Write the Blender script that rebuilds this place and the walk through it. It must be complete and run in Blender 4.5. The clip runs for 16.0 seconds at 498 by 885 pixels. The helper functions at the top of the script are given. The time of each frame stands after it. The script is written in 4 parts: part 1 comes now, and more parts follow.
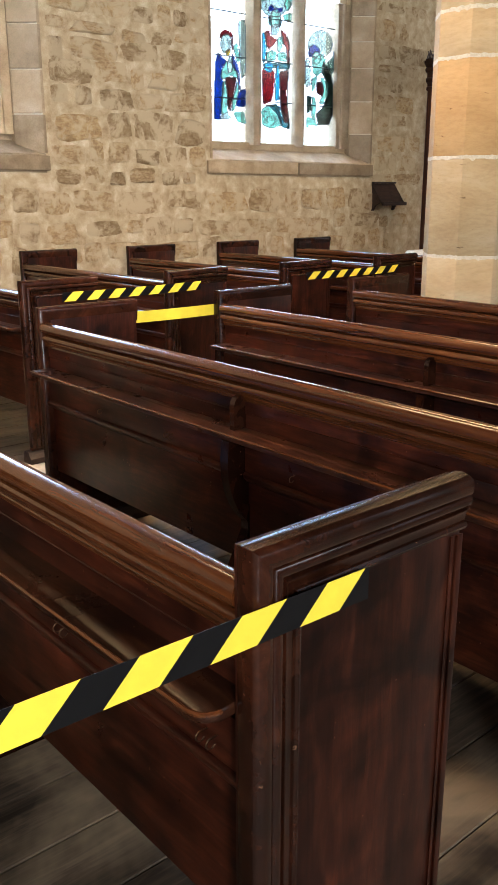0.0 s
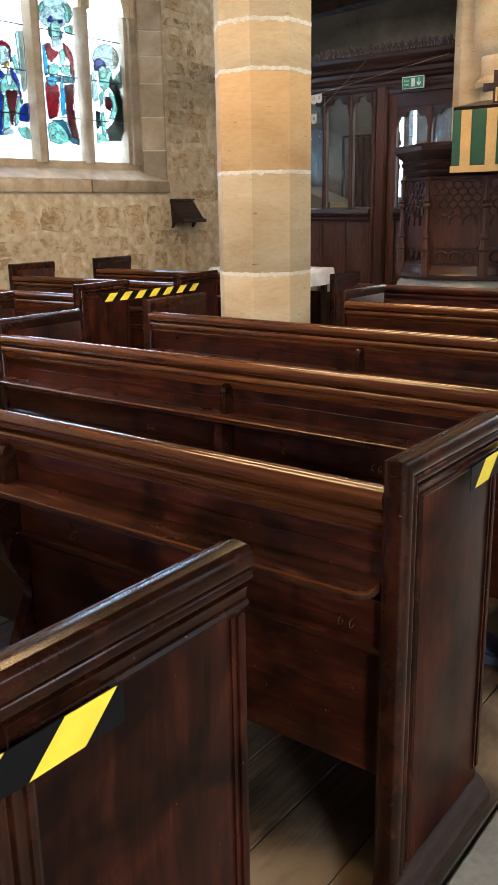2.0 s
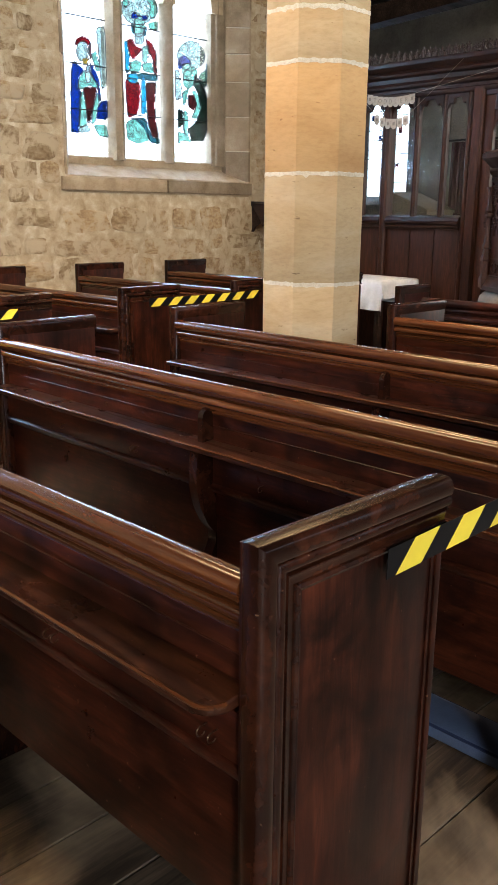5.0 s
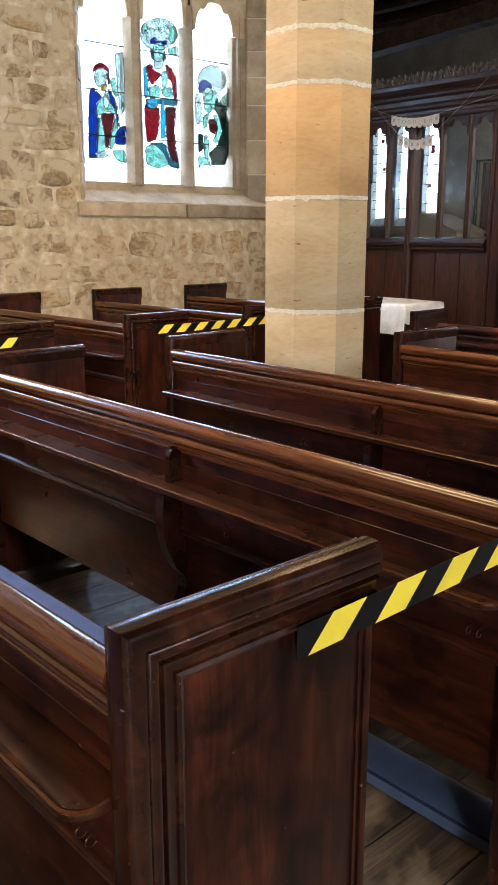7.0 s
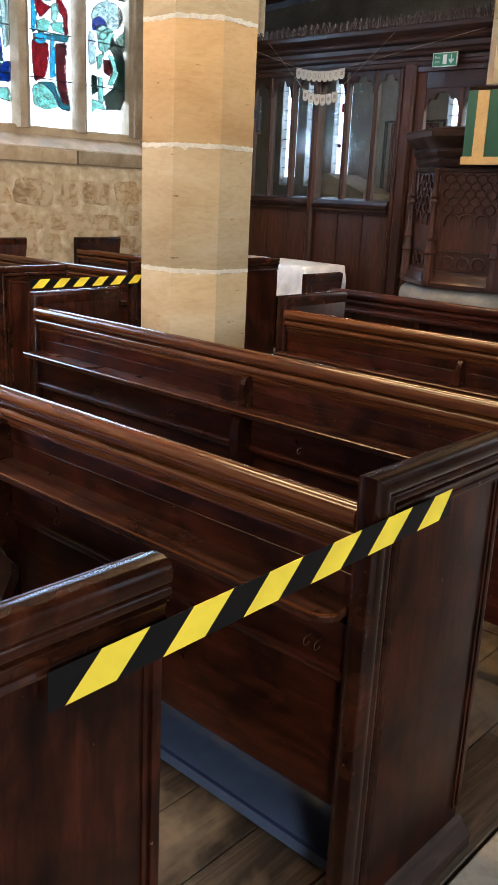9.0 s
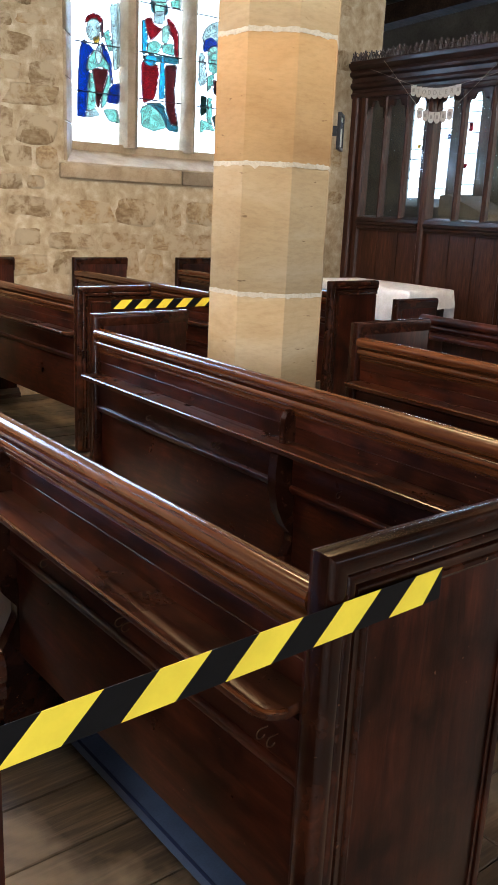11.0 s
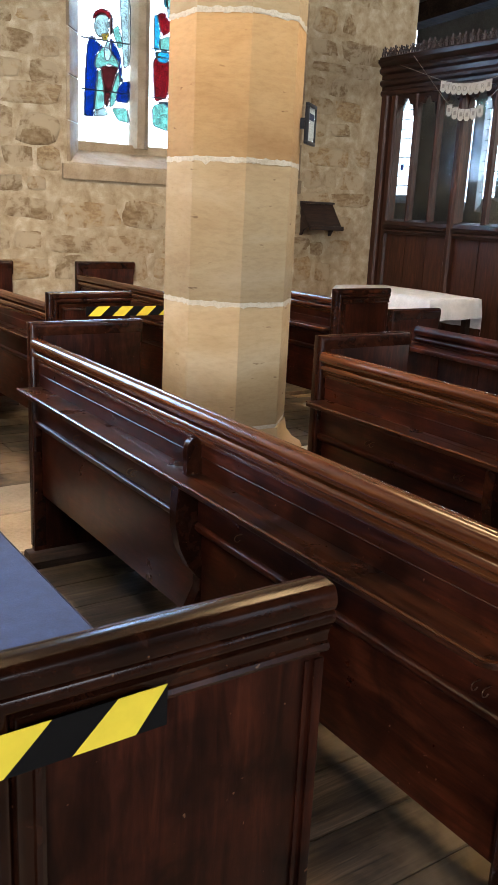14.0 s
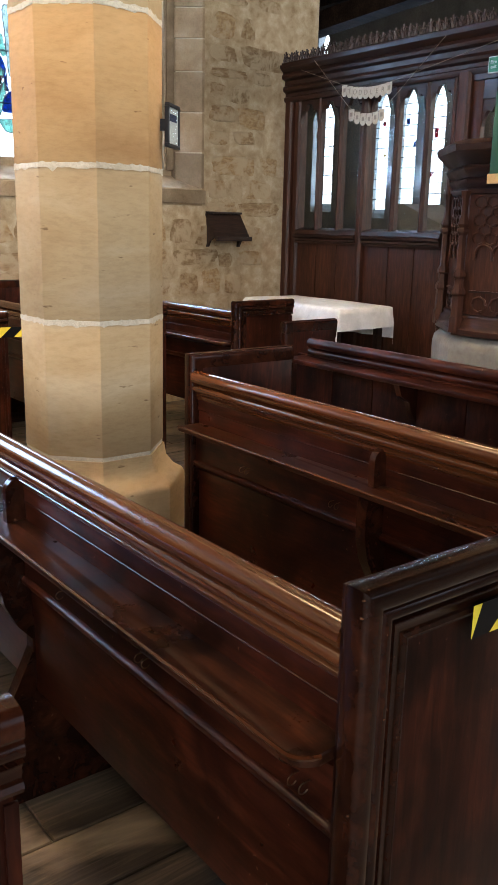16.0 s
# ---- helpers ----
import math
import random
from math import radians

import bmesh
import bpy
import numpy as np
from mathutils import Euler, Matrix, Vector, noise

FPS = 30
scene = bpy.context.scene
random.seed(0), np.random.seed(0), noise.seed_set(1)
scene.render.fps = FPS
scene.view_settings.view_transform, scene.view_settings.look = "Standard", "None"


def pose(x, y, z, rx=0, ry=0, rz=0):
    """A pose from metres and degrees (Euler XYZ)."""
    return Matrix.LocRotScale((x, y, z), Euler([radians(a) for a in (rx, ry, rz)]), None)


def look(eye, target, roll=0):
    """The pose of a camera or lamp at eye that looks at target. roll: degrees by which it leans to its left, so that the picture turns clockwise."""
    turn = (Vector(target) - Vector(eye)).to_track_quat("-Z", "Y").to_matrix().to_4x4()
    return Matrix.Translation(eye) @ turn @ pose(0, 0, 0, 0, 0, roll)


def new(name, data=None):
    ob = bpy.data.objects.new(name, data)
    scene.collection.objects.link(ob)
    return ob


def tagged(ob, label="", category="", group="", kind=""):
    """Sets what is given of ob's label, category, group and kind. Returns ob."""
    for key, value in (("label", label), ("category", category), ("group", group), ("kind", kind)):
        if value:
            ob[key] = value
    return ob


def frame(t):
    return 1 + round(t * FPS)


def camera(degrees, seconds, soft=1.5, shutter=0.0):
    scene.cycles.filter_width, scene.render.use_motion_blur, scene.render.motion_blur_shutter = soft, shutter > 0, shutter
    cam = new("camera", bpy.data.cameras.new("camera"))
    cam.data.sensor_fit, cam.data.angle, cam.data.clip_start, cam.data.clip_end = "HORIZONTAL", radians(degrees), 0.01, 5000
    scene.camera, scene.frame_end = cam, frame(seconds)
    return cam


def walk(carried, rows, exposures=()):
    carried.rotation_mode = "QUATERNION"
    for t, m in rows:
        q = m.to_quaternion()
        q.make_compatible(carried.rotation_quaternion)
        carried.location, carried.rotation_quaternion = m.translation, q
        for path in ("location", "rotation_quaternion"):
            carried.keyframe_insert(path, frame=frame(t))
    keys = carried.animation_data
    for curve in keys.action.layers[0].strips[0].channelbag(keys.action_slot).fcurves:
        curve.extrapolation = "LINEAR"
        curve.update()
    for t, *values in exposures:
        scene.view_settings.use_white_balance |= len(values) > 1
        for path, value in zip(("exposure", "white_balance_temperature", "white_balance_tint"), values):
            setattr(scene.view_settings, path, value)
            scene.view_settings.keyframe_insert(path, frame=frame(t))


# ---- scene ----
cam = camera(32.6, 16.0)
METRES, EYE, TILT, LEAN, TURN = 2.85, 1.425, 0.0, 0.0, -40.7
ROWS = [
    (0.0, 0.0, 0.0, 0.0, -0.03, -16.34, 0.09),
    (0.5, 0.0109, 0.0369, 0.0004, -5.06, -15.83, 0.29),
    (1.0, 0.0171, 0.0653, 0.0023, -9.28, -15.18, 0.8),
    (1.5, 0.0249, 0.0746, 0.0017, -12.01, -15.18, 1.01),
    (2.0, 0.0486, 0.0904, -0.0009, -12.32, -15.35, 0.94),
    (2.5, 0.095, 0.1073, 0.0012, -10.11, -15.26, -0.02),
    (3.0, 0.1249, 0.1179, 0.0032, -6.91, -15.18, -0.56),
    (3.5, 0.1413, 0.1235, 0.0014, -5.42, -15.17, -0.23),
    (4.0, 0.1638, 0.1427, -0.0022, -5.81, -15.28, -0.53),
    (6.5, 0.2703, 0.247, 0.0016, -0.94, -14.1, -0.29),
    (7.0, 0.2931, 0.2424, 0.0049, -1.2, -13.71, 0.03),
    (7.5, 0.3105, 0.2499, 0.0019, -3.3, -13.78, -0.05),
    (8.0, 0.3289, 0.2771, -0.001, -4.74, -14.69, -0.67),
    (8.5, 0.3471, 0.31, -0.0005, -5.9, -15.82, -1.9),
    (9.0, 0.3613, 0.3291, -0.0013, -6.47, -16.3, -2.49),
    (9.5, 0.3899, 0.3397, -0.001, -4.19, -16.12, -2.79),
    (12.0, 0.5043, 0.4371, 0.0028, 3.8, -15.21, -2.27),
    (12.5, 0.5136, 0.4622, 0.0013, 1.61, -14.96, -2.14),
    (13.0, 0.5438, 0.4875, 0.0017, 2.0, -14.85, -2.63),
    (13.5, 0.5866, 0.5148, 0.0044, 4.64, -14.81, -3.31),
    (14.0, 0.6158, 0.5346, 0.002, 7.28, -15.24, -2.71),
    (14.5, 0.6376, 0.5518, -0.0009, 7.02, -15.65, -1.92),
    (15.0, 0.6655, 0.5969, 0.0012, 4.04, -15.08, -1.82),
    (15.5, 0.6828, 0.6277, 0.001, 2.12, -14.28, -1.27),
    (16.0, 0.7018, 0.6381, -0.0008, 3.28, -14.27, -1.25),
]
walk(cam, [(t, pose(0, 0, EYE, TILT, LEAN, TURN) @ pose(METRES * x, METRES * y, METRES * z, 90 + pitch, roll, yaw)) for t, x, y, z, yaw, pitch, roll in ROWS], exposures=[(0.0, 0.32, 5560, 10), (16.0, 0.30, 5430, 10)])

# ---- world and light ----
world = bpy.data.worlds.new("sky")
scene.world = world
world.use_nodes = True
sky = world.node_tree.nodes.new("ShaderNodeTexSky")
sky.sky_type, sky.sun_disc = "NISHITA", False
sky.sun_elevation, sky.sun_rotation = radians(40), radians(200)
world.node_tree.links.new(sky.outputs[0], world.node_tree.nodes["Background"].inputs[0])
world.node_tree.nodes["Background"].inputs[1].default_value = 0.12


def area_light(name, at, target, w, h, watts, colour):
    lamp = bpy.data.lights.new(name, "AREA")
    lamp.shape, lamp.size, lamp.size_y, lamp.energy, lamp.color = "RECTANGLE", w, h, watts, colour
    ob = new(name, lamp)
    ob.matrix_world = look(at, target)
    return ob


COOL, WARM = (0.54, 0.73, 1.0), (1.0, 0.86, 0.67)
for wx in (5.72, 2.16):
    area_light("daylight", (wx, 6.66, 2.75), (wx, 0, 2.75), 3.5, 3.0, 720, COOL)
for wx, watts in ((-2.5, 660), (1.5, 125), (5.5, 20)):
    area_light("daylight", (wx, -4.95, 2.7), (wx, 0, 2.7), 1.7, 2.6, watts, (1.0, 0.93, 0.84))
area_light("daylight", (-6.6, 1.5, 3.0), (0, 1.5, 2.6), 2.6, 2.6, 260, (1.0, 0.92, 0.80))
area_light("daylight", (11.8, 7.5, 2.6), (0, 7.5, 2.6), 4.6, 3.4, 450, COOL)
# Added warm light from the unseen chancel; no window is built for it.
area_light("daylight", (11.9, 0.0, 3.0), (0, 0, 3.0), 2.4, 3.2, 300, (1.0, 0.86, 0.66))
# Added fill lights above the nave, without fittings, to warm the north wall.
NAVE_FILLS = [(-1.6, 1.9, 85), (1.4, 1.9, 155), (5.0, 1.9, 66)]
for lx, ly, watts in NAVE_FILLS:
    fill_ob = area_light("overhead_light", (lx, ly, 4.22), (lx, ly + 1.9, 2.95), 0.5, 2.2, watts, WARM)
    fill_ob.data.spread = radians(145)
# Added orange lights with no fittings, to streak the pew rails with gold.
for lx, watts in ((0.9, 42), (3.1, 48), (5.6, 52)):
    fill_ob = area_light("rail_highlight_fill", (lx, 3.3, 4.3), (lx, 2.9, 0), 0.45, 1.5, watts, (1.0, 0.60, 0.25))
    fill_ob.data.spread = radians(120)
area_light("overhead_light", (10.3, 5.9, 3.83), (10.3, 5.9, 0), 0.2, 0.2, 7, WARM)

# ---- materials ----


class Shader:
    """A small wrapper round one node material."""

    def __init__(self, name):
        self.m = bpy.data.materials.new(name)
        self.m.use_nodes = True
        self.t = self.m.node_tree
        self.p = self.t.nodes["Principled BSDF"]
        self.out = self.t.nodes["Material Output"]

    def node(self, kind, **sets):
        n = self.t.nodes.new("ShaderNode" + kind)
        for k, v in sets.items():
            if k in n.inputs:
                n.inputs[k].default_value = v
        return n

    def link(self, a, b):
        self.t.links.new(a, b)

    def coords(self, scale, which="Object"):
        c, m = self.node("TexCoord"), self.node("Mapping")
        m.inputs["Scale"].default_value = scale
        self.link(c.outputs[which], m.inputs["Vector"])
        return m.outputs[0]

    def noise(self, vec, scale, detail=4.0, rough=0.55, distort=0.0):
        n = self.node("TexNoise", Scale=scale, Detail=detail, Roughness=rough, Distortion=distort)
        self.link(vec, n.inputs["Vector"])
        return n.outputs["Fac"]

    def ramp(self, fac, stops):
        n = self.node("ValToRGB")
        e = n.color_ramp.elements
        while len(e) < len(stops):
            e.new(0.5)
        for el, (pos, col) in zip(e, stops):
            el.position, el.color = pos, (*col, 1)
        self.link(fac, n.inputs[0])
        return n.outputs[0]

    def mix(self, fac, a, b, mode="MIX"):
        n = self.t.nodes.new("ShaderNodeMix")
        n.data_type, n.blend_type = "RGBA", mode
        for sock, v in ((n.inputs[0], fac), (n.inputs[6], a), (n.inputs[7], b)):
            if isinstance(v, (int, float)):
                sock.default_value = v
            elif isinstance(v, tuple):
                sock.default_value = (*v, 1)
            else:
                self.link(v, sock)
        return n.outputs[2]

    def bump(self, height, strength, dist=0.005):
        n = self.node("Bump", Strength=strength, Distance=dist)
        self.link(height, n.inputs["Height"])
        self.link(n.outputs[0], self.p.inputs["Normal"])

    def done(self, colour, rough, metal=0.0, coat=0.0, spec=0.5):
        for key, v in (("Base Color", colour), ("Roughness", rough)):
            if isinstance(v, tuple):
                self.p.inputs[key].default_value = (*v, 1)
            elif isinstance(v, (int, float)):
                self.p.inputs[key].default_value = v
            else:
                self.link(v, self.p.inputs[key])
        self.p.inputs["Metallic"].default_value = metal
        self.p.inputs["Coat Weight"].default_value = coat
        self.p.inputs["Coat Roughness"].default_value = 0.12
        self.p.inputs["Specular IOR Level"].default_value = spec
        return self.m


def wood(name, dark, mid, light, stretch, rough=0.36, coat=0.03, vary=0.4, spec=0.24, relief=0.1, worn_col=None, patchy=0.0, even=0.0):
    s = Shader(name)
    v = s.coords(stretch)
    info = s.node("ObjectInfo")
    add = s.t.nodes.new("ShaderNodeVectorMath")
    add.operation = "ADD"
    mul = s.t.nodes.new("ShaderNodeVectorMath")
    mul.operation = "SCALE"
    mul.inputs[0].default_value = (17.0, 31.0, 23.0)
    s.link(info.outputs["Random"], mul.inputs["Scale"])
    s.link(v, add.inputs[0])
    s.link(mul.outputs[0], add.inputs[1])
    v = add.outputs[0]
    grain = s.noise(v, 9.0, 8.0, 0.62, 0.8)
    wide = s.noise(v, 1.6, 3.0, 0.5, 0.4)
    col = s.ramp(grain, [(0.25, dark), (0.5, mid), (0.78, light)])
    shade = s.ramp(wide, [(0.3, (1 - vary,) * 3), (0.7, (1 + vary * 0.4,) * 3)])
    col = s.mix(1.0, col, shade, "MULTIPLY")
    if worn_col:
        g = s.node("NewGeometry")
        pale = s.noise(g.outputs["Position"], 1.5, 5.0, 0.6, 0.4)
        col = s.mix(s.ramp(pale, [(0.48, (0, 0, 0)), (0.62, (0.7,) * 3)]), col, worn_col)
    if patchy:
        g = s.node("NewGeometry")
        at = g.outputs["Position"]
        blot = s.noise(at, 4.5, 5.0, 0.62, 0.9)
        tone = s.ramp(blot, [(0.36, (0.35, 0.40, 0.45)), (0.5, (1, 1, 1)), (0.68, (1.75, 1.6, 1.45))])
        col = s.mix(patchy, col, tone, "MULTIPLY")
        nick = s.ramp(s.noise(at, 85.0, 2.0, 0.5, 0.3), [(0.735, (0, 0, 0)), (0.77, (0.7,) * 3)])
        col = s.mix(nick, col, (0.16, 0.085, 0.045))
    w = s.coords((1, 1, 1))
    worn = s.noise(w, 6.0, 6.0, 0.65)
    r = s.ramp(worn, [(0.3, (rough * (0.88 + 0.1 * even),) * 3), (0.75, (min(1, rough * (1.3 - 0.25 * even)),) * 3)])
    s.bump(grain, relief, 0.002)
    return s.done(col, r, coat=coat, spec=spec)


PEW_D, PEW_M, PEW_L = (0.0085, 0.0022, 0.0012), (0.031, 0.0072, 0.0031), (0.066, 0.0168, 0.0066)
wood_y = wood("varnished_pew_wood_long", PEW_D, PEW_M, PEW_L, (6, 0.7, 6), 0.3, 0.02, 0.4, 0.17, patchy=0.9)
wood_x = wood("varnished_pew_wood_cross", PEW_D, PEW_M, PEW_L, (0.7, 6, 6), 0.36, 0.0, 0.4, 0.12, patchy=0.9)
wood_z = wood("varnished_pew_wood_upright", (0.0075, 0.0021, 0.0012), (0.025, 0.0062, 0.003), (0.052, 0.0142, 0.006), (6, 6, 0.7), 0.32, 0.0, 0.6, 0.14, patchy=1.0)
# Base colour raised: rail wear plus golden highlights put into the wood.
rail_wood = wood("worn_sheen_rail_wood", (0.028, 0.0076, 0.0025), (0.068, 0.0192, 0.0050), (0.135, 0.0440, 0.0110), (6, 0.35, 6), 0.2, 0.25, 0.45, 0.45, 0.004, even=1.0)
cap_wood = wood("hand_worn_cap_wood", (0.009, 0.0027, 0.0014), (0.021, 0.0062, 0.0028), (0.046, 0.0145, 0.0060), (2.0, 2.0, 2.0), 0.2, 0.0, 0.5, 0.24, 0.015, patchy=0.8)
ledge_wood = wood("worn_ledge_wood", (0.016, 0.005, 0.003), (0.034, 0.011, 0.005), (0.075, 0.027, 0.011), (6, 0.7, 6), 0.28, 0.02, 0.4, 0.16, 0.03, patchy=0.9)
screen_z = wood("oak_screen_upright", (0.015, 0.006, 0.0035), (0.042, 0.015, 0.0078), (0.085, 0.031, 0.016), (6, 6, 0.7), 0.42, 0.0, 0.4, 0.2)
screen_y = wood("oak_screen_rail", (0.009, 0.004, 0.0025), (0.022, 0.0088, 0.0055), (0.048, 0.018, 0.010), (6, 0.7, 6), 0.34, 0.03, 0.4, 0.26)
dark_oak = wood("black_oak", (0.008, 0.005, 0.004), (0.025, 0.014, 0.010), (0.06, 0.032, 0.02), (0.7, 6, 6), 0.5, 0.05)
roof_oak = wood("dry_roof_oak", (0.012, 0.008, 0.006), (0.03, 0.018, 0.012), (0.055, 0.032, 0.02), (0.7, 6, 6), 0.8, 0.0, 0.5, 0.05)
floor_wood = wood("worn_floor_boards", (0.021, 0.015, 0.010), (0.062, 0.045, 0.030), (0.14, 0.104, 0.068), (0.5, 8, 8), 0.42, 0.0, 0.7, 0.3, 0.35, (0.30, 0.225, 0.14))


def stone(name, a, b, c, scale=1.0, bump=0.5, vary=0.3, rough=0.9, veins=False, smear=None):
    s = Shader(name)
    info = s.node("ObjectInfo")
    v = s.coords((scale * (0.6 if veins else 1), scale * (0.6 if veins else 1), scale * (1.9 if veins else 1)))
    add = s.t.nodes.new("ShaderNodeVectorMath")
    add.operation = "ADD"
    mul = s.t.nodes.new("ShaderNodeVectorMath")
    mul.operation = "SCALE"
    mul.inputs[0].default_value = (13.0, 29.0, 41.0)
    s.link(info.outputs["Random"], mul.inputs["Scale"])
    s.link(v, add.inputs[0])
    s.link(mul.outputs[0], add.inputs[1])
    v = add.outputs[0]
    big = s.noise(v, 3.0, 4.0, 0.6, 0.6 if veins else 0.2)
    fine = s.noise(v, 45.0, 6.0, 0.7)
    col = s.ramp(big, [(0.28, a), (0.5, b), (0.74, c)])
    per = s.ramp(info.outputs["Random"], [(0.0, (1 - vary,) * 3), (0.5, (1, 1, 1)), (1.0, (1 + vary * 0.5, 1 + vary * 0.45, 1 + vary * 0.3))])
    col = s.mix(1.0, col, per, "MULTIPLY")
    low = 0.86 if veins else 0.78
    speck = s.ramp(fine, [(0.3, (low, low * 0.99, low * 0.97)), (0.55, (1, 1, 1)), (0.8, (1.04, 1.04, 1.03))])
    col = s.mix(1.0, col, speck, "MULTIPLY")
    if veins:
        pit = s.noise(v, 26.0, 2.0, 0.5)
        col = s.mix(1.0, col, s.ramp(pit, [(0.24, (0.5, 0.45, 0.4)), (0.29, (1, 1, 1))]), "MULTIPLY")
    if smear:
        g = s.node("NewGeometry")
        pat = s.noise(g.outputs["Position"], 7.0, 6.0, 0.65, 0.5)
        col = s.mix(s.ramp(pat, [(0.44, (0, 0, 0)), (0.55, (0.9,) * 3)]), col, smear)
    h = s.t.nodes.new("ShaderNodeMath")
    h.operation = "ADD"
    s.link(big, h.inputs[0])
    s.link(fine, h.inputs[1])
    s.bump(h.outputs[0], bump, 0.008)
    return s.done(col, rough, spec=0.25)


rubble = stone("rubble_sandstone", (0.22, 0.14, 0.066), (0.34, 0.235, 0.122), (0.46, 0.355, 0.21), 2.2, 1.0, 0.30, smear=(0.46, 0.365, 0.235))
mortar = stone("buff_lime_mortar", (0.29, 0.205, 0.11), (0.44, 0.345, 0.215), (0.60, 0.515, 0.375), 3.4, 1.0, 0.0)
ashlar = stone("golden_ashlar", (0.32, 0.215, 0.105), (0.39, 0.285, 0.155), (0.45, 0.355, 0.225), 0.9, 0.14, 0.14, 0.85, True)
ochre = stone("ochre_ashlar", (0.35, 0.20, 0.08), (0.41, 0.25, 0.105), (0.46, 0.30, 0.14), 0.9, 0.14, 0.1, 0.85, True)
joint = stone("pale_joint_mortar", (0.46, 0.39, 0.28), (0.54, 0.475, 0.365), (0.62, 0.56, 0.45), 1.5, 0.5, 0.0)
dressed = stone("buff_dressed_stone", (0.23, 0.165, 0.098), (0.32, 0.24, 0.15), (0.42, 0.335, 0.235), 2.2, 0.5, 0.3)
flag = stone("worn_flagstone", (0.24, 0.215, 0.175), (0.35, 0.315, 0.26), (0.46, 0.42, 0.35), 1.0, 0.2, 0.25, 0.36)
plaster = stone("old_limewash", (0.20, 0.16, 0.11), (0.25, 0.21, 0.15), (0.30, 0.25, 0.19), 0.6, 0.2, 0.1)
chapel_stone = stone("grey_chapel_stone", (0.105, 0.095, 0.08), (0.16, 0.146, 0.122), (0.215, 0.197, 0.165), 0.8, 0.3, 0.1)


def plain(name, col, rough, metal=0.0, grain=0.0, scale=60.0, coat=0.0, spec=0.5):
    s = Shader(name)
    v = s.coords((1, 1, 1))
    n = s.noise(v, scale, 5.0, 0.6)
    n2 = s.noise(v, scale * 0.08, 3.0, 0.5)
    k = tuple(max(0, c * 0.78) for c in col)
    c1 = s.ramp(n, [(0.3, k), (0.65, col)])
    c2 = s.mix(1.0, c1, s.ramp(n2, [(0.3, (0.85,) * 3), (0.7, (1.05,) * 3)]), "MULTIPLY")
    if grain:
        s.bump(n, grain, 0.002)
    return s.done(c2, rough, metal, coat, spec)


yellow = plain("yellow_tape", (0.90, 0.70, 0.04), 0.4, 0.0, 0.0, 8.0)
black = plain("black_tape", (0.006, 0.006, 0.0065), 0.4, spec=0.12)
blue_cloth = plain("blue_pad_fabric", (0.045, 0.085, 0.24), 0.85, 0, 0.4, 300.0)
kneel_cloth = plain("grey_blue_pad_cover", (0.085, 0.115, 0.19), 0.6, 0, 0.3, 200.0)
blue_dark = plain("navy_piping", (0.012, 0.022, 0.07), 0.8, 0, 0.3, 300.0)
linen = plain("white_linen", (0.82, 0.82, 0.83), 0.9, 0, 0.3, 200.0)
paper = plain("cream_paper", (0.50, 0.43, 0.34), 0.9)
green = plain("green_damask", (0.008, 0.055, 0.02), 0.75, 0, 0.3, 150.0)
gold = plain("gold_braid", (0.45, 0.27, 0.075), 0.5, 0, 0.4, 90.0)
brass = plain("tarnished_brass", (0.28, 0.2, 0.12), 0.35, 1.0)
iron = plain("black_iron", (0.02, 0.02, 0.022), 0.5, 0.6)
lead = plain("lead_came", (0.03, 0.03, 0.032), 0.6, 0.3)
string_m = plain("pale_string", (0.3, 0.24, 0.19), 0.9)
sign_green = plain("sign_green", (0.010, 0.15, 0.065), 0.4)
sign_white = plain("sign_white", (0.6, 0.62, 0.6), 0.4)
curtain_red = plain("dark_red_curtain", (0.05, 0.008, 0.010), 0.9, 0, 0.3, 120.0)
ink = plain("faded_brown_ink", (0.27, 0.225, 0.175), 0.8)


def stained(name, col, gloss=0.02):
    s = Shader(name)
    tr, gl, mx = s.node("BsdfTransparent"), s.node("BsdfGlossy"), s.node("MixShader")
    v = s.coords((1, 1, 1))
    n = s.noise(v, 22.0, 5.0, 0.65, 0.8)
    c = s.ramp(n, [(0.34, tuple(x * (0.55 if max(col) < 0.94 else 0.97) for x in col)), (0.7, col)])
    s.link(c, tr.inputs["Color"])
    gl.inputs["Roughness"].default_value = 0.15
    mx.inputs[0].default_value = gloss
    s.link(tr.outputs[0], mx.inputs[1])
    s.link(gl.outputs[0], mx.inputs[2])
    s.link(mx.outputs[0], s.out.inputs[0])
    return s.m


GLASS = {
    "clear": stained("pale_quarry_glass", (0.95, 0.97, 0.97)),
    "aqua": stained("aqua_glass", (0.37, 0.56, 0.50)),
    "mist": stained("faint_aqua_glass", (0.50, 0.575, 0.56)),
    "wine": stained("wine_glass", (0.19, 0.07, 0.075)),
    "teal": stained("teal_glass", (0.13, 0.29, 0.32)),
    "blue": stained("deep_blue_glass", (0.06, 0.125, 0.36)),
    "sky": stained("sky_blue_glass", (0.18, 0.46, 0.58)),
    "red": stained("ruby_glass", (0.34, 0.055, 0.075)),
    "olive": stained("olive_glass", (0.065, 0.12, 0.10)),
    "pale": stained("pale_green_glass", (0.45, 0.60, 0.54)),
    "amber": stained("amber_glass", (0.52, 0.42, 0.13)),
    "thin": stained("clear_screen_glass", (0.97, 0.98, 0.975), 0.04),
}

# ---- mesh helpers ----


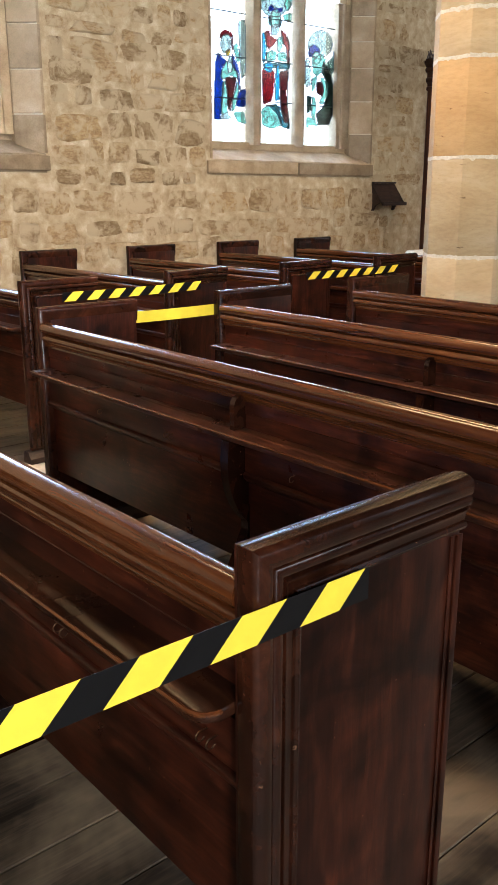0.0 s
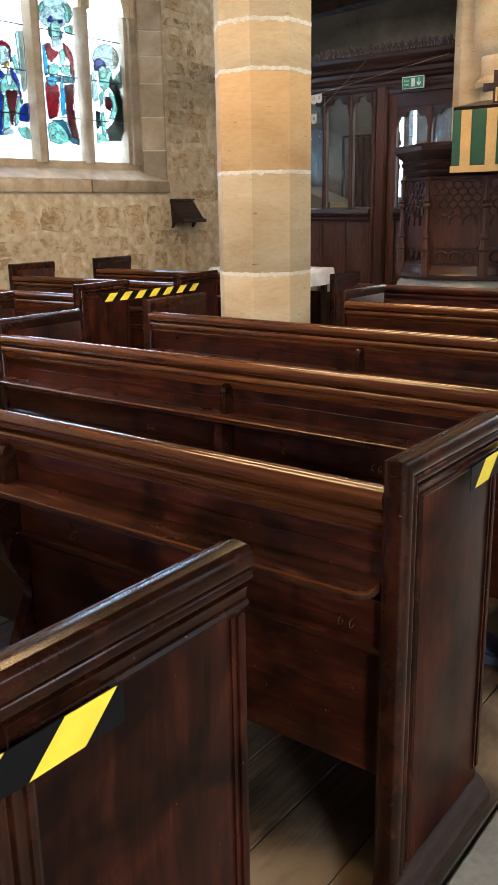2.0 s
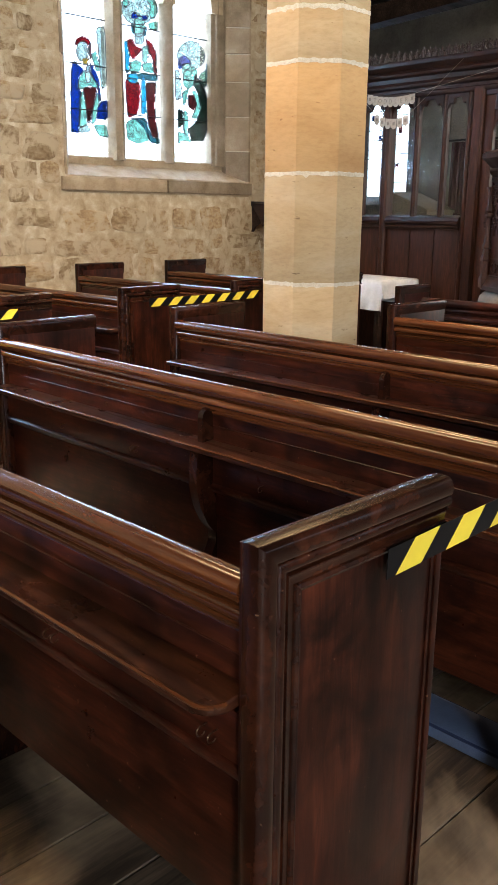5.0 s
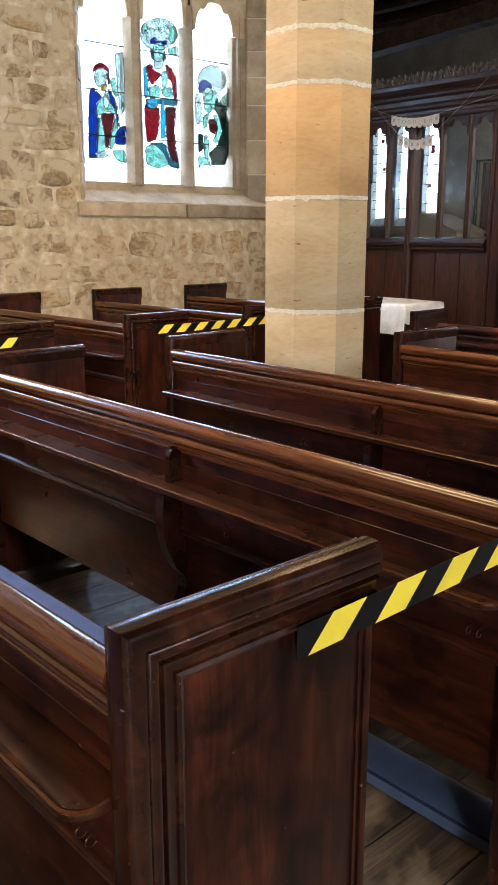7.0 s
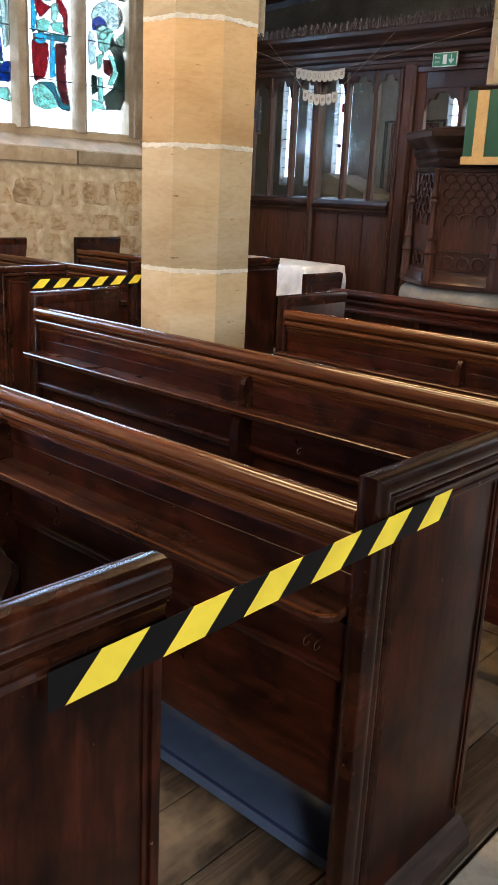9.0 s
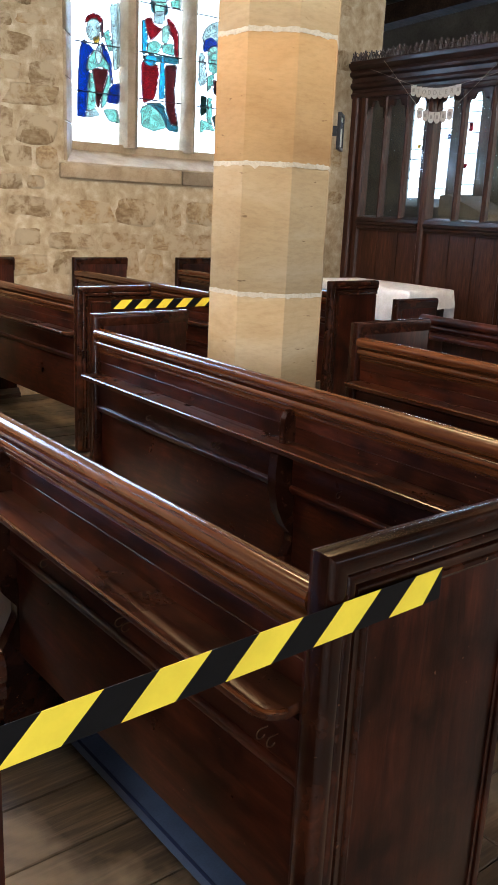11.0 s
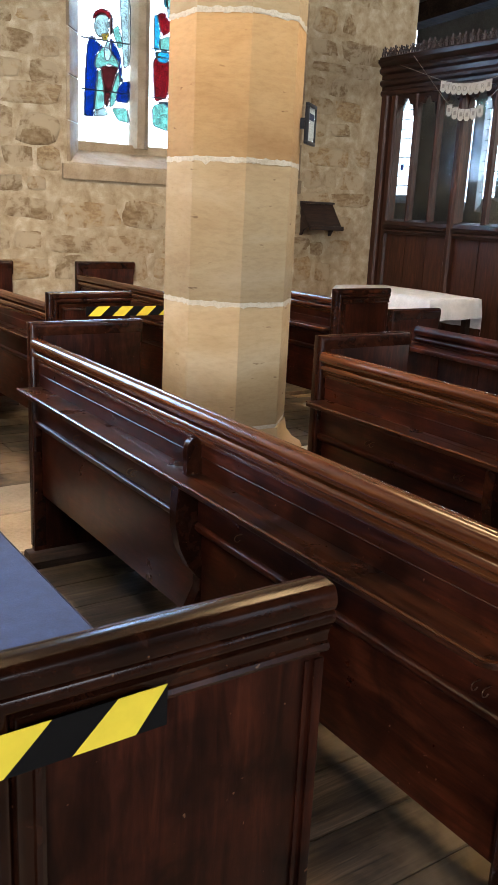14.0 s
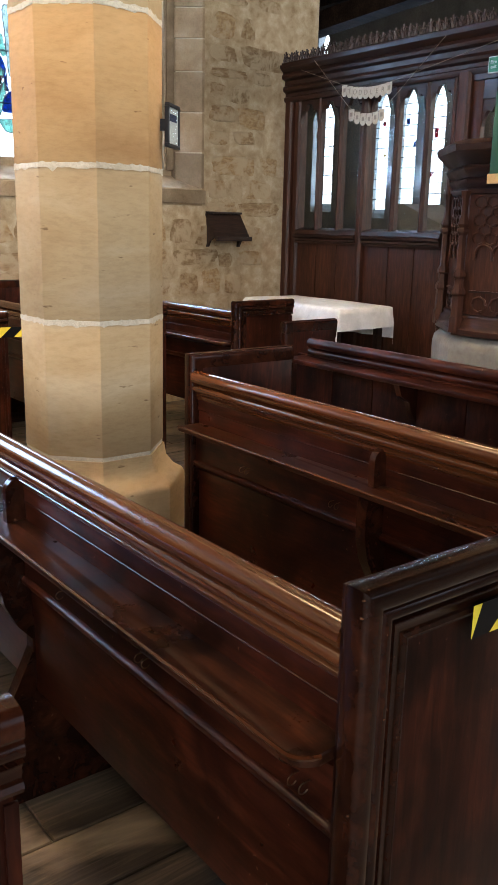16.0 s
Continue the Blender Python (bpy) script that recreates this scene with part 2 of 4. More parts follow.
def box(bm, x0, x1, y0, y1, z0, z1, bevel=0.0):
    r = bmesh.ops.create_cube(bm, size=1.0)
    for v in r["verts"]:
        v.co = ((x0 + x1) / 2 + v.co.x * (x1 - x0), (y0 + y1) / 2 + v.co.y * (y1 - y0), (z0 + z1) / 2 + v.co.z * (z1 - z0))
    if bevel:
        es = list({e for v in r["verts"] for e in v.link_edges})
        bmesh.ops.bevel(bm, geom=es, offset=bevel, segments=2, affect="EDGES", profile=0.6)
    return bm


def prism(bm, pts, axis, a, b):
    """A profile of (u, v) pairs drawn out along an axis from a to b: x: (y, z), y: (x, z), z: (x, y)."""
    def place(p, t):
        return {"x": (t, p[0], p[1]), "y": (p[0], t, p[1]), "z": (p[0], p[1], t)}[axis]
    lo = [bm.verts.new(place(p, a)) for p in pts]
    hi = [bm.verts.new(place(p, b)) for p in pts]
    n = len(pts)
    for i in range(n):
        bm.faces.new((lo[i], lo[(i + 1) % n], hi[(i + 1) % n], hi[i]))
    bm.faces.new(lo[::-1])
    bm.faces.new(hi)
    return bm


def lathe(bm, prof, sides, at=(0, 0), turn=0.0):
    """A ring of flat sides from (radius, z) pairs."""
    rings = [[bm.verts.new((at[0] + r * math.cos(turn + 2 * math.pi * i / sides), at[1] + r * math.sin(turn + 2 * math.pi * i / sides), z)) for i in range(sides)] for r, z in prof]
    for lo, hi in zip(rings, rings[1:]):
        for i in range(sides):
            bm.faces.new((lo[i], lo[(i + 1) % sides], hi[(i + 1) % sides], hi[i]))
    bm.faces.new(rings[0][::-1])
    bm.faces.new(rings[-1])
    return bm


def tube(bm, pts, r, sides=6):
    """A round bar along a line of points."""
    pts = [Vector(p) for p in pts]
    rings = []
    for i, p in enumerate(pts):
        d = (pts[min(i + 1, len(pts) - 1)] - pts[max(i - 1, 0)]).normalized()
        u = d.orthogonal().normalized()
        if rings:
            u = (prev - d * prev.dot(d)).normalized()
        prev = u
        w = d.cross(u)
        rings.append([bm.verts.new(p + r * (math.cos(2 * math.pi * k / sides) * u + math.sin(2 * math.pi * k / sides) * w)) for k in range(sides)])
    for lo, hi in zip(rings, rings[1:]):
        for k in range(sides):
            bm.faces.new((lo[k], lo[(k + 1) % sides], hi[(k + 1) % sides], hi[k]))
    bm.faces.new(rings[0][::-1])
    bm.faces.new(rings[-1])
    return bm


def part(name, bm, material, parent=None, label="", smooth=False):
    bmesh.ops.recalc_face_normals(bm, faces=bm.faces)
    me = bpy.data.meshes.new(name)
    bm.to_mesh(me)
    bm.free()
    me.materials.append(material)
    me.polygons.foreach_set("use_smooth", [True] * len(me.polygons))
    me.set_sharp_from_angle(angle=radians(180 if smooth else 34))
    ob = new(name, me)
    if parent:
        ob.parent = parent
    if label:
        ob["label"] = label
    return ob


def share(name, mesh, parent, m):
    ob = new(name, mesh)
    ob.parent = parent
    ob.matrix_basis = m
    return ob


def B():
    return bmesh.new()


def thing(name, label, category, group="", kind=""):
    return tagged(new(name), label, category, group, kind)


# ---- the church's shell ----
NW = 5.97          # inner face of the north wall
floor = tagged(part("floor", box(B(), -6.2, 12.5, -4.9, 9.6, -0.30, -0.03), mortar), "stone flag and timber board church floor", "floor", kind="structure")
wall_s = B()
for a, b in ((-6.2, -3.3), (-1.7, 0.7), (2.3, 4.7), (6.3, 12.5)):
    box(wall_s, a, b, -4.9, -4.5, -0.1, 5.0)
for a in (-3.3, 0.7, 4.7):
    box(wall_s, a, a + 1.6, -4.9, -4.5, -0.1, 1.5)
    box(wall_s, a, a + 1.6, -4.9, -4.5, 3.9, 5.0)
tagged(part("wall_south", wall_s, plaster), "limewashed stone wall with tall windows", "wall", kind="structure")
wall_w = B()
box(wall_w, -6.5, -6.2, -4.9, 0.25, -0.1, 5.0)
box(wall_w, -6.5, -6.2, 2.75, 6.6, -0.1, 5.0)
box(wall_w, -6.5, -6.2, 0.25, 2.75, -0.1, 1.75)
box(wall_w, -6.5, -6.2, 0.25, 2.75, 4.25, 5.0)
tagged(part("wall_west", wall_w, plaster), "plain limewashed stone wall", "wall", kind="structure")
ce = B()
box(ce, -6.5, 12.5, -4.9, 6.7, 4.6, 4.8)
for i in range(14):
    box(ce, -6 + i * 1.35, -5.78 + i * 1.35, -4.9, 6.0, 4.36, 4.61)
tagged(part("ceiling", ce, roof_oak), "dark timber boarded ceiling with heavy beams", "ceiling", kind="structure")

# north wall, pierced by two three-light windows
WL, WR, WB, WT = 4.72, 6.73, 1.70, 3.75
SHIFT = -3.556
nw = B()
edges = [-6.2, WL + SHIFT, WR + SHIFT, WL, WR, 7.72]
for i in (0, 2, 4):
    box(nw, edges[i], edges[i + 1], NW, 6.62, -0.1, 4.7)
for i in (1, 3):
    box(nw, edges[i], edges[i + 1], NW, 6.62, -0.1, WB - 0.12)
    box(nw, edges[i], edges[i + 1], NW, 6.62, WT, 4.7)
box(nw, 7.72, 7.91, NW, 6.62, 2.73, 4.7)
wall_north = tagged(part("wall_north", nw, mortar), "warm sandstone rubble wall with broad lime pointing", "wall", kind="structure")

GX0, GX1, GY = 4.90, 6.53, 6.20   # glazed width and glass plane
LIGHTS = [(4.89, 5.295), (5.445, 5.858), (5.985, 6.403)]


def light_head(x, a, b, spring, apex):
    """Height of a cusped arch over a light."""
    u = abs((x - (a + b) / 2) / ((b - a) / 2))
    base = spring + (apex - spring) * math.sqrt(max(0.0, 1 - u ** 2.2))
    return base - 0.035 * max(0.0, math.cos((u - 0.52) * 9)) * (1 if u < 0.9 else 0)


def soften(pts):
    """Cuts the corners of an outline."""
    for _ in range(1 if len(pts) < 11 else 0):
        pts = [q for (u0, v0), (u1, v1) in zip(pts, pts[1:] + pts[:1]) for q in ((u0 * 0.86 + u1 * 0.14, v0 * 0.86 + v1 * 0.14), (u0 * 0.14 + u1 * 0.86, v0 * 0.14 + v1 * 0.86))]
    return pts


def stone_window(name, dx, figures):
    win = thing(name, "three-light traceried stone window with stained glass", "window", kind="structure")
    win.location.x = dx
    fr = B()
    # splayed jambs
    prism(fr, [(WL, NW + 0.003), (4.875, 6.175), (4.875, 6.30), (WL, 6.30)], "z", WB - 0.1, WT)
    prism(fr, [(WR, NW + 0.003), (WR, 6.30), (6.57, 6.30), (6.57, 6.12)], "z", WB - 0.1, WT)
    part("jamb", fr, joint, win)
    zj, kj = WB, 0
    random.seed(12)
    while zj < WT - 0.05:
        hj = min(random.uniform(0.22, 0.34), WT - zj)
        for pts in ([(WL - 0.012, NW - 0.006), (WL + 0.01, NW - 0.006), (4.88, 6.17), (4.88, 6.26), (WL - 0.012, 6.26)], [(WR + 0.012, NW - 0.006), (WR + 0.012, 6.26), (6.56, 6.26), (6.56, 6.10), (WR - 0.01, NW - 0.006)]):
            part("jamb_stone", prism(B(), pts, "z", zj + 0.006, zj + hj - 0.006), dressed, win)
        zj += hj
    for a, b in ((5.295, 5.445), (5.858, 5.985)):
        m = B()
        c = (a + b) / 2
        prism(m, [(a, 6.20), (a + 0.03, 6.12), (c, 6.09), (b - 0.03, 6.12), (b, 6.20), (b - 0.02, 6.28), (a + 0.02, 6.28)], "z", 1.84, 3.3)
        part("mullion", m, dressed, win)
    mj = B()
    prism(mj, [(6.403, 6.28), (6.403, 6.20), (6.425, 6.155), (6.462, 6.145), (6.468, 6.125), (6.485, 6.118), (6.50, 6.13), (6.545, 6.118), (6.575, 6.118), (6.575, 6.28)], "z", 1.84, 3.3)
    part("moulded_jamb", mj, dressed, win)
    hd = B()
    top = WT
    for (a, b), apex in zip(LIGHTS, (3.37, 3.54, 3.37)):
        aa, bb = a - 0.08, b + (0.17 if b > 6.3 else 0.075)
        n = 36
        cols = []
        for i in range(n + 1):
            x = a + (b - a) * i / n
            z = light_head(x, a, b, 3.13, apex)
            cols.append([hd.verts.new((x, y, zz)) for y, zz in ((6.12, z), (6.12, top), (6.27, top), (6.27, z))])
        for p, q in zip(cols, cols[1:]):
            for k in range(4):
                hd.faces.new((p[k], p[(k + 1) % 4], q[(k + 1) % 4], q[k]))
        box(hd, aa, a, 6.12, 6.27, 3.13, top)
        box(hd, b, bb, 6.12, 6.27, 3.13, top)
    part("tracery", hd, dressed, win)
    sl = B()
    prism(sl, [(NW - 0.004, WB), (6.16, 1.80), (6.16, 1.862), (6.30, 1.862), (6.30, WB - 0.13), (NW - 0.004, WB - 0.13)], "x", WL, WR)
    part("sill", sl, dressed, win)
    for x0, x1 in ((4.67, 5.72), (5.735, 6.75)):
        part("sill_stone", box(B(), x0, x1, NW - 0.028, NW + 0.05, 1.585, 1.69, 0.008), dressed, win)
    # quarries
    cell = B()
    box(cell, -0.5, 0.5, -0.0015, 0.0015, -0.5, 0.5)
    me = part("pane", cell, GLASS["clear"], win)
    mesh = me.data
    bpy.data.objects.remove(me)
    rows = 13
    for a, b in LIGHTS:
        w = (b - a) / 4
        hgt = 1.72 / rows
        for i in range(4):
            for j in range(rows):
                share("pane", mesh, win, pose(a + w * (i + 0.5), GY + 0.01, 1.855 + hgt * (j + 0.5)) @ Matrix.Diagonal((w - 0.004, 1, hgt - 0.004, 1)))
        lc = B()
        for i in range(1, 4):
            box(lc, a + w * i - 0.002, a + w * i + 0.002, GY + 0.006, GY + 0.014, 1.86, 3.5)
        for j in range(1, rows):
            box(lc, a, b, GY + 0.006, GY + 0.014, 1.855 + hgt * j - 0.002, 1.855 + hgt * j + 0.002)
        if not figures:
            part("lead_came", lc, lead, win)
        else:
            lc.free()
    if figures:
        random.seed(4)
        for (a, b), pieces in zip(LIGHTS, figures):
            shapes = [(colour, [(a + (b - a) * u, 1.86 + v) for u, v in soften(pts)]) for colour, pts in pieces]
            meshes = [B() for _ in shapes]
            step = 0.007

            def inside(px, pz, pl):
                odd = False
                for (x0, z0), (x1, z1) in zip(pl, pl[1:] + pl[:1]):
                    if (z0 > pz) != (z1 > pz) and px < (x1 - x0) * (pz - z0) / (z1 - z0) + x0:
                        odd = not odd
                return odd
            for r in range(int(1.45 / step)):
                z = 1.86 + (r + 0.5) * step
                run, start = -1, a
                for q in range(int((b - a) / step) + 2):
                    x = a + (q + 0.5) * step
                    top = -1
                    if x < b:
                        for k, (_, pl) in enumerate(shapes):
                            if inside(x, z, pl):
                                top = k
                    if top != run:
                        if run >= 0:
                            for y in (GY - 0.006, GY - 0.003):
                                meshes[run].faces.new([meshes[run].verts.new(v) for v in ((start, y, z - step / 2), (x - step / 2, y, z - step / 2), (x - step / 2, y, z + step / 2), (start, y, z + step / 2))])
                        run, start = top, x - step / 2
            for (colour, pl), gp in zip(shapes, meshes):
                part("coloured_pane", gp, GLASS[colour], win)
                ld = B()
                for p, q in zip(pl, pl[1:] + pl[:1]):
                    tube(ld, [(p[0], GY - 0.012, p[1]), (q[0], GY - 0.012, q[1])], 0.0038, 4)
                part("lead_came", ld, lead, win)
            for z in (0.36, 0.70, 1.05):
                part("saddle_bar", tube(B(), [(a + 0.012, GY - 0.024, 1.86 + z), (b - 0.012, GY - 0.024, 1.86 + z)], 0.005), iron, win)
    return win


def ell(cu, cv, ru, rv, n=12):
    return [(cu + ru * math.cos(2 * math.pi * i / n), cv + rv * math.sin(2 * math.pi * i / n)) for i in range(n)]


LEFT_BACK = [("mist", [(0.78, 0.99), (0.99, 1.01), (0.99, 0.57), (0.86, 0.53), (0.82, 0.80)]),
    ("aqua", [(0.64, 0.78), (0.76, 0.82), (0.85, 0.68), (0.76, 0.66)]),
    ("mist", [(0.59, 0.81), (0.56, 0.76), (0.48, 0.73), (0.38, 0.72), (0.31, 0.75), (0.29, 0.79), (0.32, 0.84), (0.40, 0.87), (0.50, 0.88), (0.57, 0.85)]),
    ("amber", [(0.42, 0.74), (0.58, 0.76), (0.55, 0.71), (0.47, 0.70)])]
LEFT_ROBE = [("red", [(0.26, 0.83), (0.30, 0.88), (0.44, 0.91), (0.57, 0.90), (0.64, 0.87), (0.59, 0.85), (0.52, 0.87), (0.41, 0.87), (0.31, 0.84)]),
    ("wine", [(0.60, 0.85), (0.64, 0.87), (0.64, 0.76), (0.60, 0.74)]),
    ("blue", [(0.21, 0.71), (0.16, 0.65), (0.12, 0.45), (0.10, 0.18), (0.27, 0.18), (0.34, 0.37), (0.37, 0.49), (0.30, 0.53), (0.34, 0.61), (0.46, 0.66), (0.33, 0.69), (0.28, 0.72)]),
    ("blue", [(0.61, 0.73), (0.74, 0.66), (0.81, 0.60), (0.83, 0.49), (0.85, 0.44), (0.79, 0.44), (0.76, 0.56), (0.67, 0.61), (0.58, 0.65)])]
LEFT_FRONT = [("aqua", [(0.46, 0.66), (0.60, 0.65), (0.67, 0.61), (0.79, 0.57), (0.75, 0.53), (0.58, 0.55), (0.38, 0.51), (0.29, 0.52), (0.32, 0.58)]),
    ("mist", [(0.63, 0.64), (0.61, 0.60), (0.57, 0.57), (0.52, 0.57), (0.49, 0.59), (0.48, 0.63), (0.50, 0.67), (0.54, 0.70), (0.59, 0.70), (0.62, 0.68)]),
    ("wine", [(0.41, 0.53), (0.76, 0.54), (0.71, 0.47), (0.58, 0.29), (0.54, 0.25), (0.49, 0.29), (0.47, 0.41)]),
    ("aqua", [(0.35, 0.49), (0.42, 0.50), (0.48, 0.38), (0.49, 0.25), (0.29, 0.22), (0.31, 0.37)])]
LEFT_FRONT_LOW = [("aqua", [(0.76, 0.51), (0.82, 0.46), (0.76, 0.39), (0.69, 0.28), (0.59, 0.25), (0.62, 0.35)]),
    ("blue", [(0.85, 0.44), (1.00, 0.45), (0.98, 0.30), (0.71, 0.30), (0.76, 0.39)]),
    ("mist", [(0.26, 0.21), (0.49, 0.25), (0.57, 0.20), (0.31, 0.18)]),
    ("aqua", [(0.63, 0.25), (0.94, 0.26), (1.00, 0.16), (0.76, 0.17)])]
KING_BACK = [("mist", [(0.94, 1.23), (0.89, 1.17), (0.76, 1.12), (0.57, 1.08), (0.37, 1.07), (0.20, 1.08), (0.08, 1.12), (0.04, 1.17), (0.09, 1.23), (0.22, 1.28), (0.40, 1.31), (0.60, 1.33), (0.78, 1.31), (0.90, 1.28)]),
    ("aqua", [(0.67, 1.28), (0.91, 1.28), (0.98, 1.21), (0.84, 1.13), (0.73, 1.18), (0.80, 1.24)]),
    ("aqua", [(0.06, 1.22), (0.17, 1.27), (0.23, 1.22), (0.11, 1.17)]),
    ("aqua", [(0.71, 1.10), (0.96, 1.13), (0.95, 1.06), (0.74, 1.06)])]
KING_BACK_LOW = [("blue", [(0.28, 1.14), (0.38, 1.17), (0.43, 1.14), (0.60, 1.15), (0.68, 1.16), (0.70, 1.13), (0.54, 1.11), (0.40, 1.12), (0.29, 1.11)]),
    ("pale", [(0.64, 1.07), (0.61, 1.02), (0.53, 0.99), (0.43, 0.98), (0.36, 1.00), (0.33, 1.05), (0.36, 1.10), (0.44, 1.13), (0.54, 1.14), (0.61, 1.11)]),
    ("teal", [(0.27, 1.07), (0.36, 1.07), (0.36, 0.99), (0.30, 1.00)]),
    ("teal", [(0.60, 1.06), (0.67, 1.07), (0.65, 1.00), (0.59, 0.99)]),
    ("mist", [(0.36, 1.00), (0.60, 1.02), (0.58, 0.93), (0.37, 0.92)])]
KING_BUST = [("red", [(0.16, 0.94), (0.30, 0.96), (0.37, 0.91), (0.55, 0.89), (0.45, 0.85), (0.30, 0.79), (0.22, 0.84)]),
    ("red", [(0.64, 0.98), (0.80, 0.95), (0.91, 0.88), (0.93, 0.71), (0.85, 0.69), (0.81, 0.83), (0.68, 0.89)]),
    ("sky", [(0.10, 0.93), (0.17, 0.93), (0.23, 0.80), (0.20, 0.70), (0.11, 0.68), (0.10, 0.82)]),
    ("pale", [(0.55, 0.91), (0.70, 0.93), (0.73, 0.86), (0.63, 0.78), (0.54, 0.80)]),
    ("aqua", [(0.22, 0.77), (0.39, 0.80), (0.54, 0.78), (0.47, 0.71), (0.23, 0.69)]),
    ("aqua", [(0.54, 0.78), (0.81, 0.80), (0.84, 0.71), (0.56, 0.72)])]
KING_SKIRT = [("red", [(0.09, 0.61), (0.15, 0.65), (0.49, 0.62), (0.45, 0.46), (0.38, 0.37), (0.14, 0.33), (0.11, 0.45)]),
    ("wine", [(0.61, 0.63), (0.90, 0.65), (0.85, 0.47), (0.87, 0.32), (0.95, 0.19), (0.76, 0.20), (0.65, 0.32), (0.64, 0.46)]),
    ("teal", [(0.13, 0.68), (0.93, 0.71), (0.92, 0.65), (0.14, 0.65)]),
    ("sky", [(0.44, 0.66), (0.41, 0.63), (0.33, 0.61), (0.25, 0.61), (0.18, 0.62), (0.15, 0.65), (0.18, 0.67), (0.25, 0.69), (0.34, 0.70), (0.41, 0.68)]),
    ("sky", [(0.52, 0.68), (0.61, 0.68), (0.64, 0.39), (0.48, 0.37)]),
    ("aqua", [(0.09, 0.30), (0.35, 0.34), (0.59, 0.31), (0.70, 0.17), (0.39, 0.13), (0.10, 0.16)]),
    ("teal", [(0.17, 0.33), (0.59, 0.35), (0.78, 0.19), (0.95, 0.19), (0.95, 0.14), (0.70, 0.15), (0.57, 0.26), (0.35, 0.32)])]
MAID_BACK = [("mist", [(0.95, 0.92), (0.89, 0.86), (0.74, 0.81), (0.54, 0.78), (0.35, 0.79), (0.21, 0.83), (0.16, 0.89), (0.22, 0.95), (0.36, 1.00), (0.55, 1.03), (0.75, 1.02), (0.89, 0.98)]),
    ("aqua", [(0.76, 0.75), (0.98, 0.81), (1.00, 0.87), (1.00, 0.68), (0.90, 0.65)]),
    ("mist", [(0.10, 0.77), (0.22, 0.77), (0.31, 0.55), (0.11, 0.51)]),
    ("blue", [(0.18, 0.82), (0.23, 0.87), (0.36, 0.90), (0.52, 0.87), (0.56, 0.83), (0.40, 0.84), (0.30, 0.79), (0.21, 0.78)]),
    ("pale", [(0.58, 0.79), (0.55, 0.75), (0.48, 0.73), (0.39, 0.73), (0.32, 0.74), (0.29, 0.77), (0.32, 0.81), (0.39, 0.83), (0.48, 0.84), (0.55, 0.82)]),
    ("aqua", [(0.32, 0.75), (0.58, 0.83), (0.76, 0.78), (0.65, 0.68), (0.47, 0.62), (0.34, 0.65)])]
MAID_CLOAK = [("olive", [(0.67, 0.76), (0.91, 0.69), (1.00, 0.58), (1.00, 0.40), (1.00, 0.29), (0.89, 0.20), (0.55, 0.19), (0.46, 0.29), (0.69, 0.36), (0.84, 0.48), (0.74, 0.61), (0.62, 0.66)]),
    ("olive", [(0.16, 0.45), (0.32, 0.44), (0.33, 0.33), (0.17, 0.28)]),
    ("aqua", [(0.31, 0.60), (0.47, 0.63), (0.45, 0.54), (0.31, 0.47)]),
    ("aqua", [(0.57, 0.62), (0.74, 0.61), (0.84, 0.48), (0.69, 0.38), (0.55, 0.39), (0.70, 0.49)]),
    ("wine", [(0.47, 0.58), (0.63, 0.58), (0.71, 0.51), (0.63, 0.45), (0.46, 0.48)]),
    ("aqua", [(0.33, 0.44), (0.44, 0.44), (0.46, 0.23), (0.32, 0.25)]),
    ("aqua", [(0.16, 0.26), (0.32, 0.25), (0.46, 0.23), (0.56, 0.18), (0.29, 0.19), (0.17, 0.15)])]
FIG1, FIG2, FIG3 = LEFT_BACK + LEFT_ROBE + LEFT_FRONT + LEFT_FRONT_LOW, KING_BACK + KING_BACK_LOW + KING_BUST + KING_SKIRT, MAID_BACK + MAID_CLOAK
stone_window("window_1", 0.0, (FIG1, FIG2, FIG3))
stone_window("window_2", SHIFT, None)

# bright overcast sky outside the glass
for nm, dims, strength in (("backdrop", (-2.0, 7.66, 6.78, 6.80, 0.3, 6.5), 4.2), ("backdrop", (12.3, 12.32, 4.0, 11.0, 0.3, 6.0), 4.0)):
    sk = Shader("bright_sky")
    em = sk.node("Emission", Strength=strength)
    em.inputs["Color"].default_value = (0.93, 0.97, 1.0, 1)
    sk.link(em.outputs[0], sk.out.inputs[0])
    tagged(part(nm, box(B(), *dims), sk.m), "plain bright overcast sky outside the windows", "sky", kind="structure")

# octagonal pier
pier = thing("pillar", "octagonal golden sandstone pillar with pale mortar joints", "pillar", kind="structure")
PC, PT = (4.18, 2.945), math.pi / 8
core = B()
lathe(core, [(0.2572, 0.5), (0.2572, 4.6)], 8, PC, PT)
part("mortar_core", core, joint, pier)
levels = [0.60, 1.086, 1.605, 2.098, 2.326, 2.86, 3.40, 3.95, 4.6]
for z0, z1 in zip(levels, levels[1:]):
    d = B()
    lathe(d, [(0.252, z0 + 0.008), (0.2575, z0 + 0.008), (0.2595, z0 + 0.013), (0.2595, z1 - 0.013), (0.2575, z1 - 0.008), (0.252, z1 - 0.008)], 8, PC, PT)
    part("stone_block", d, ochre if 1.6 < z0 < 2.0 else ashlar, pier)
random.seed(17)
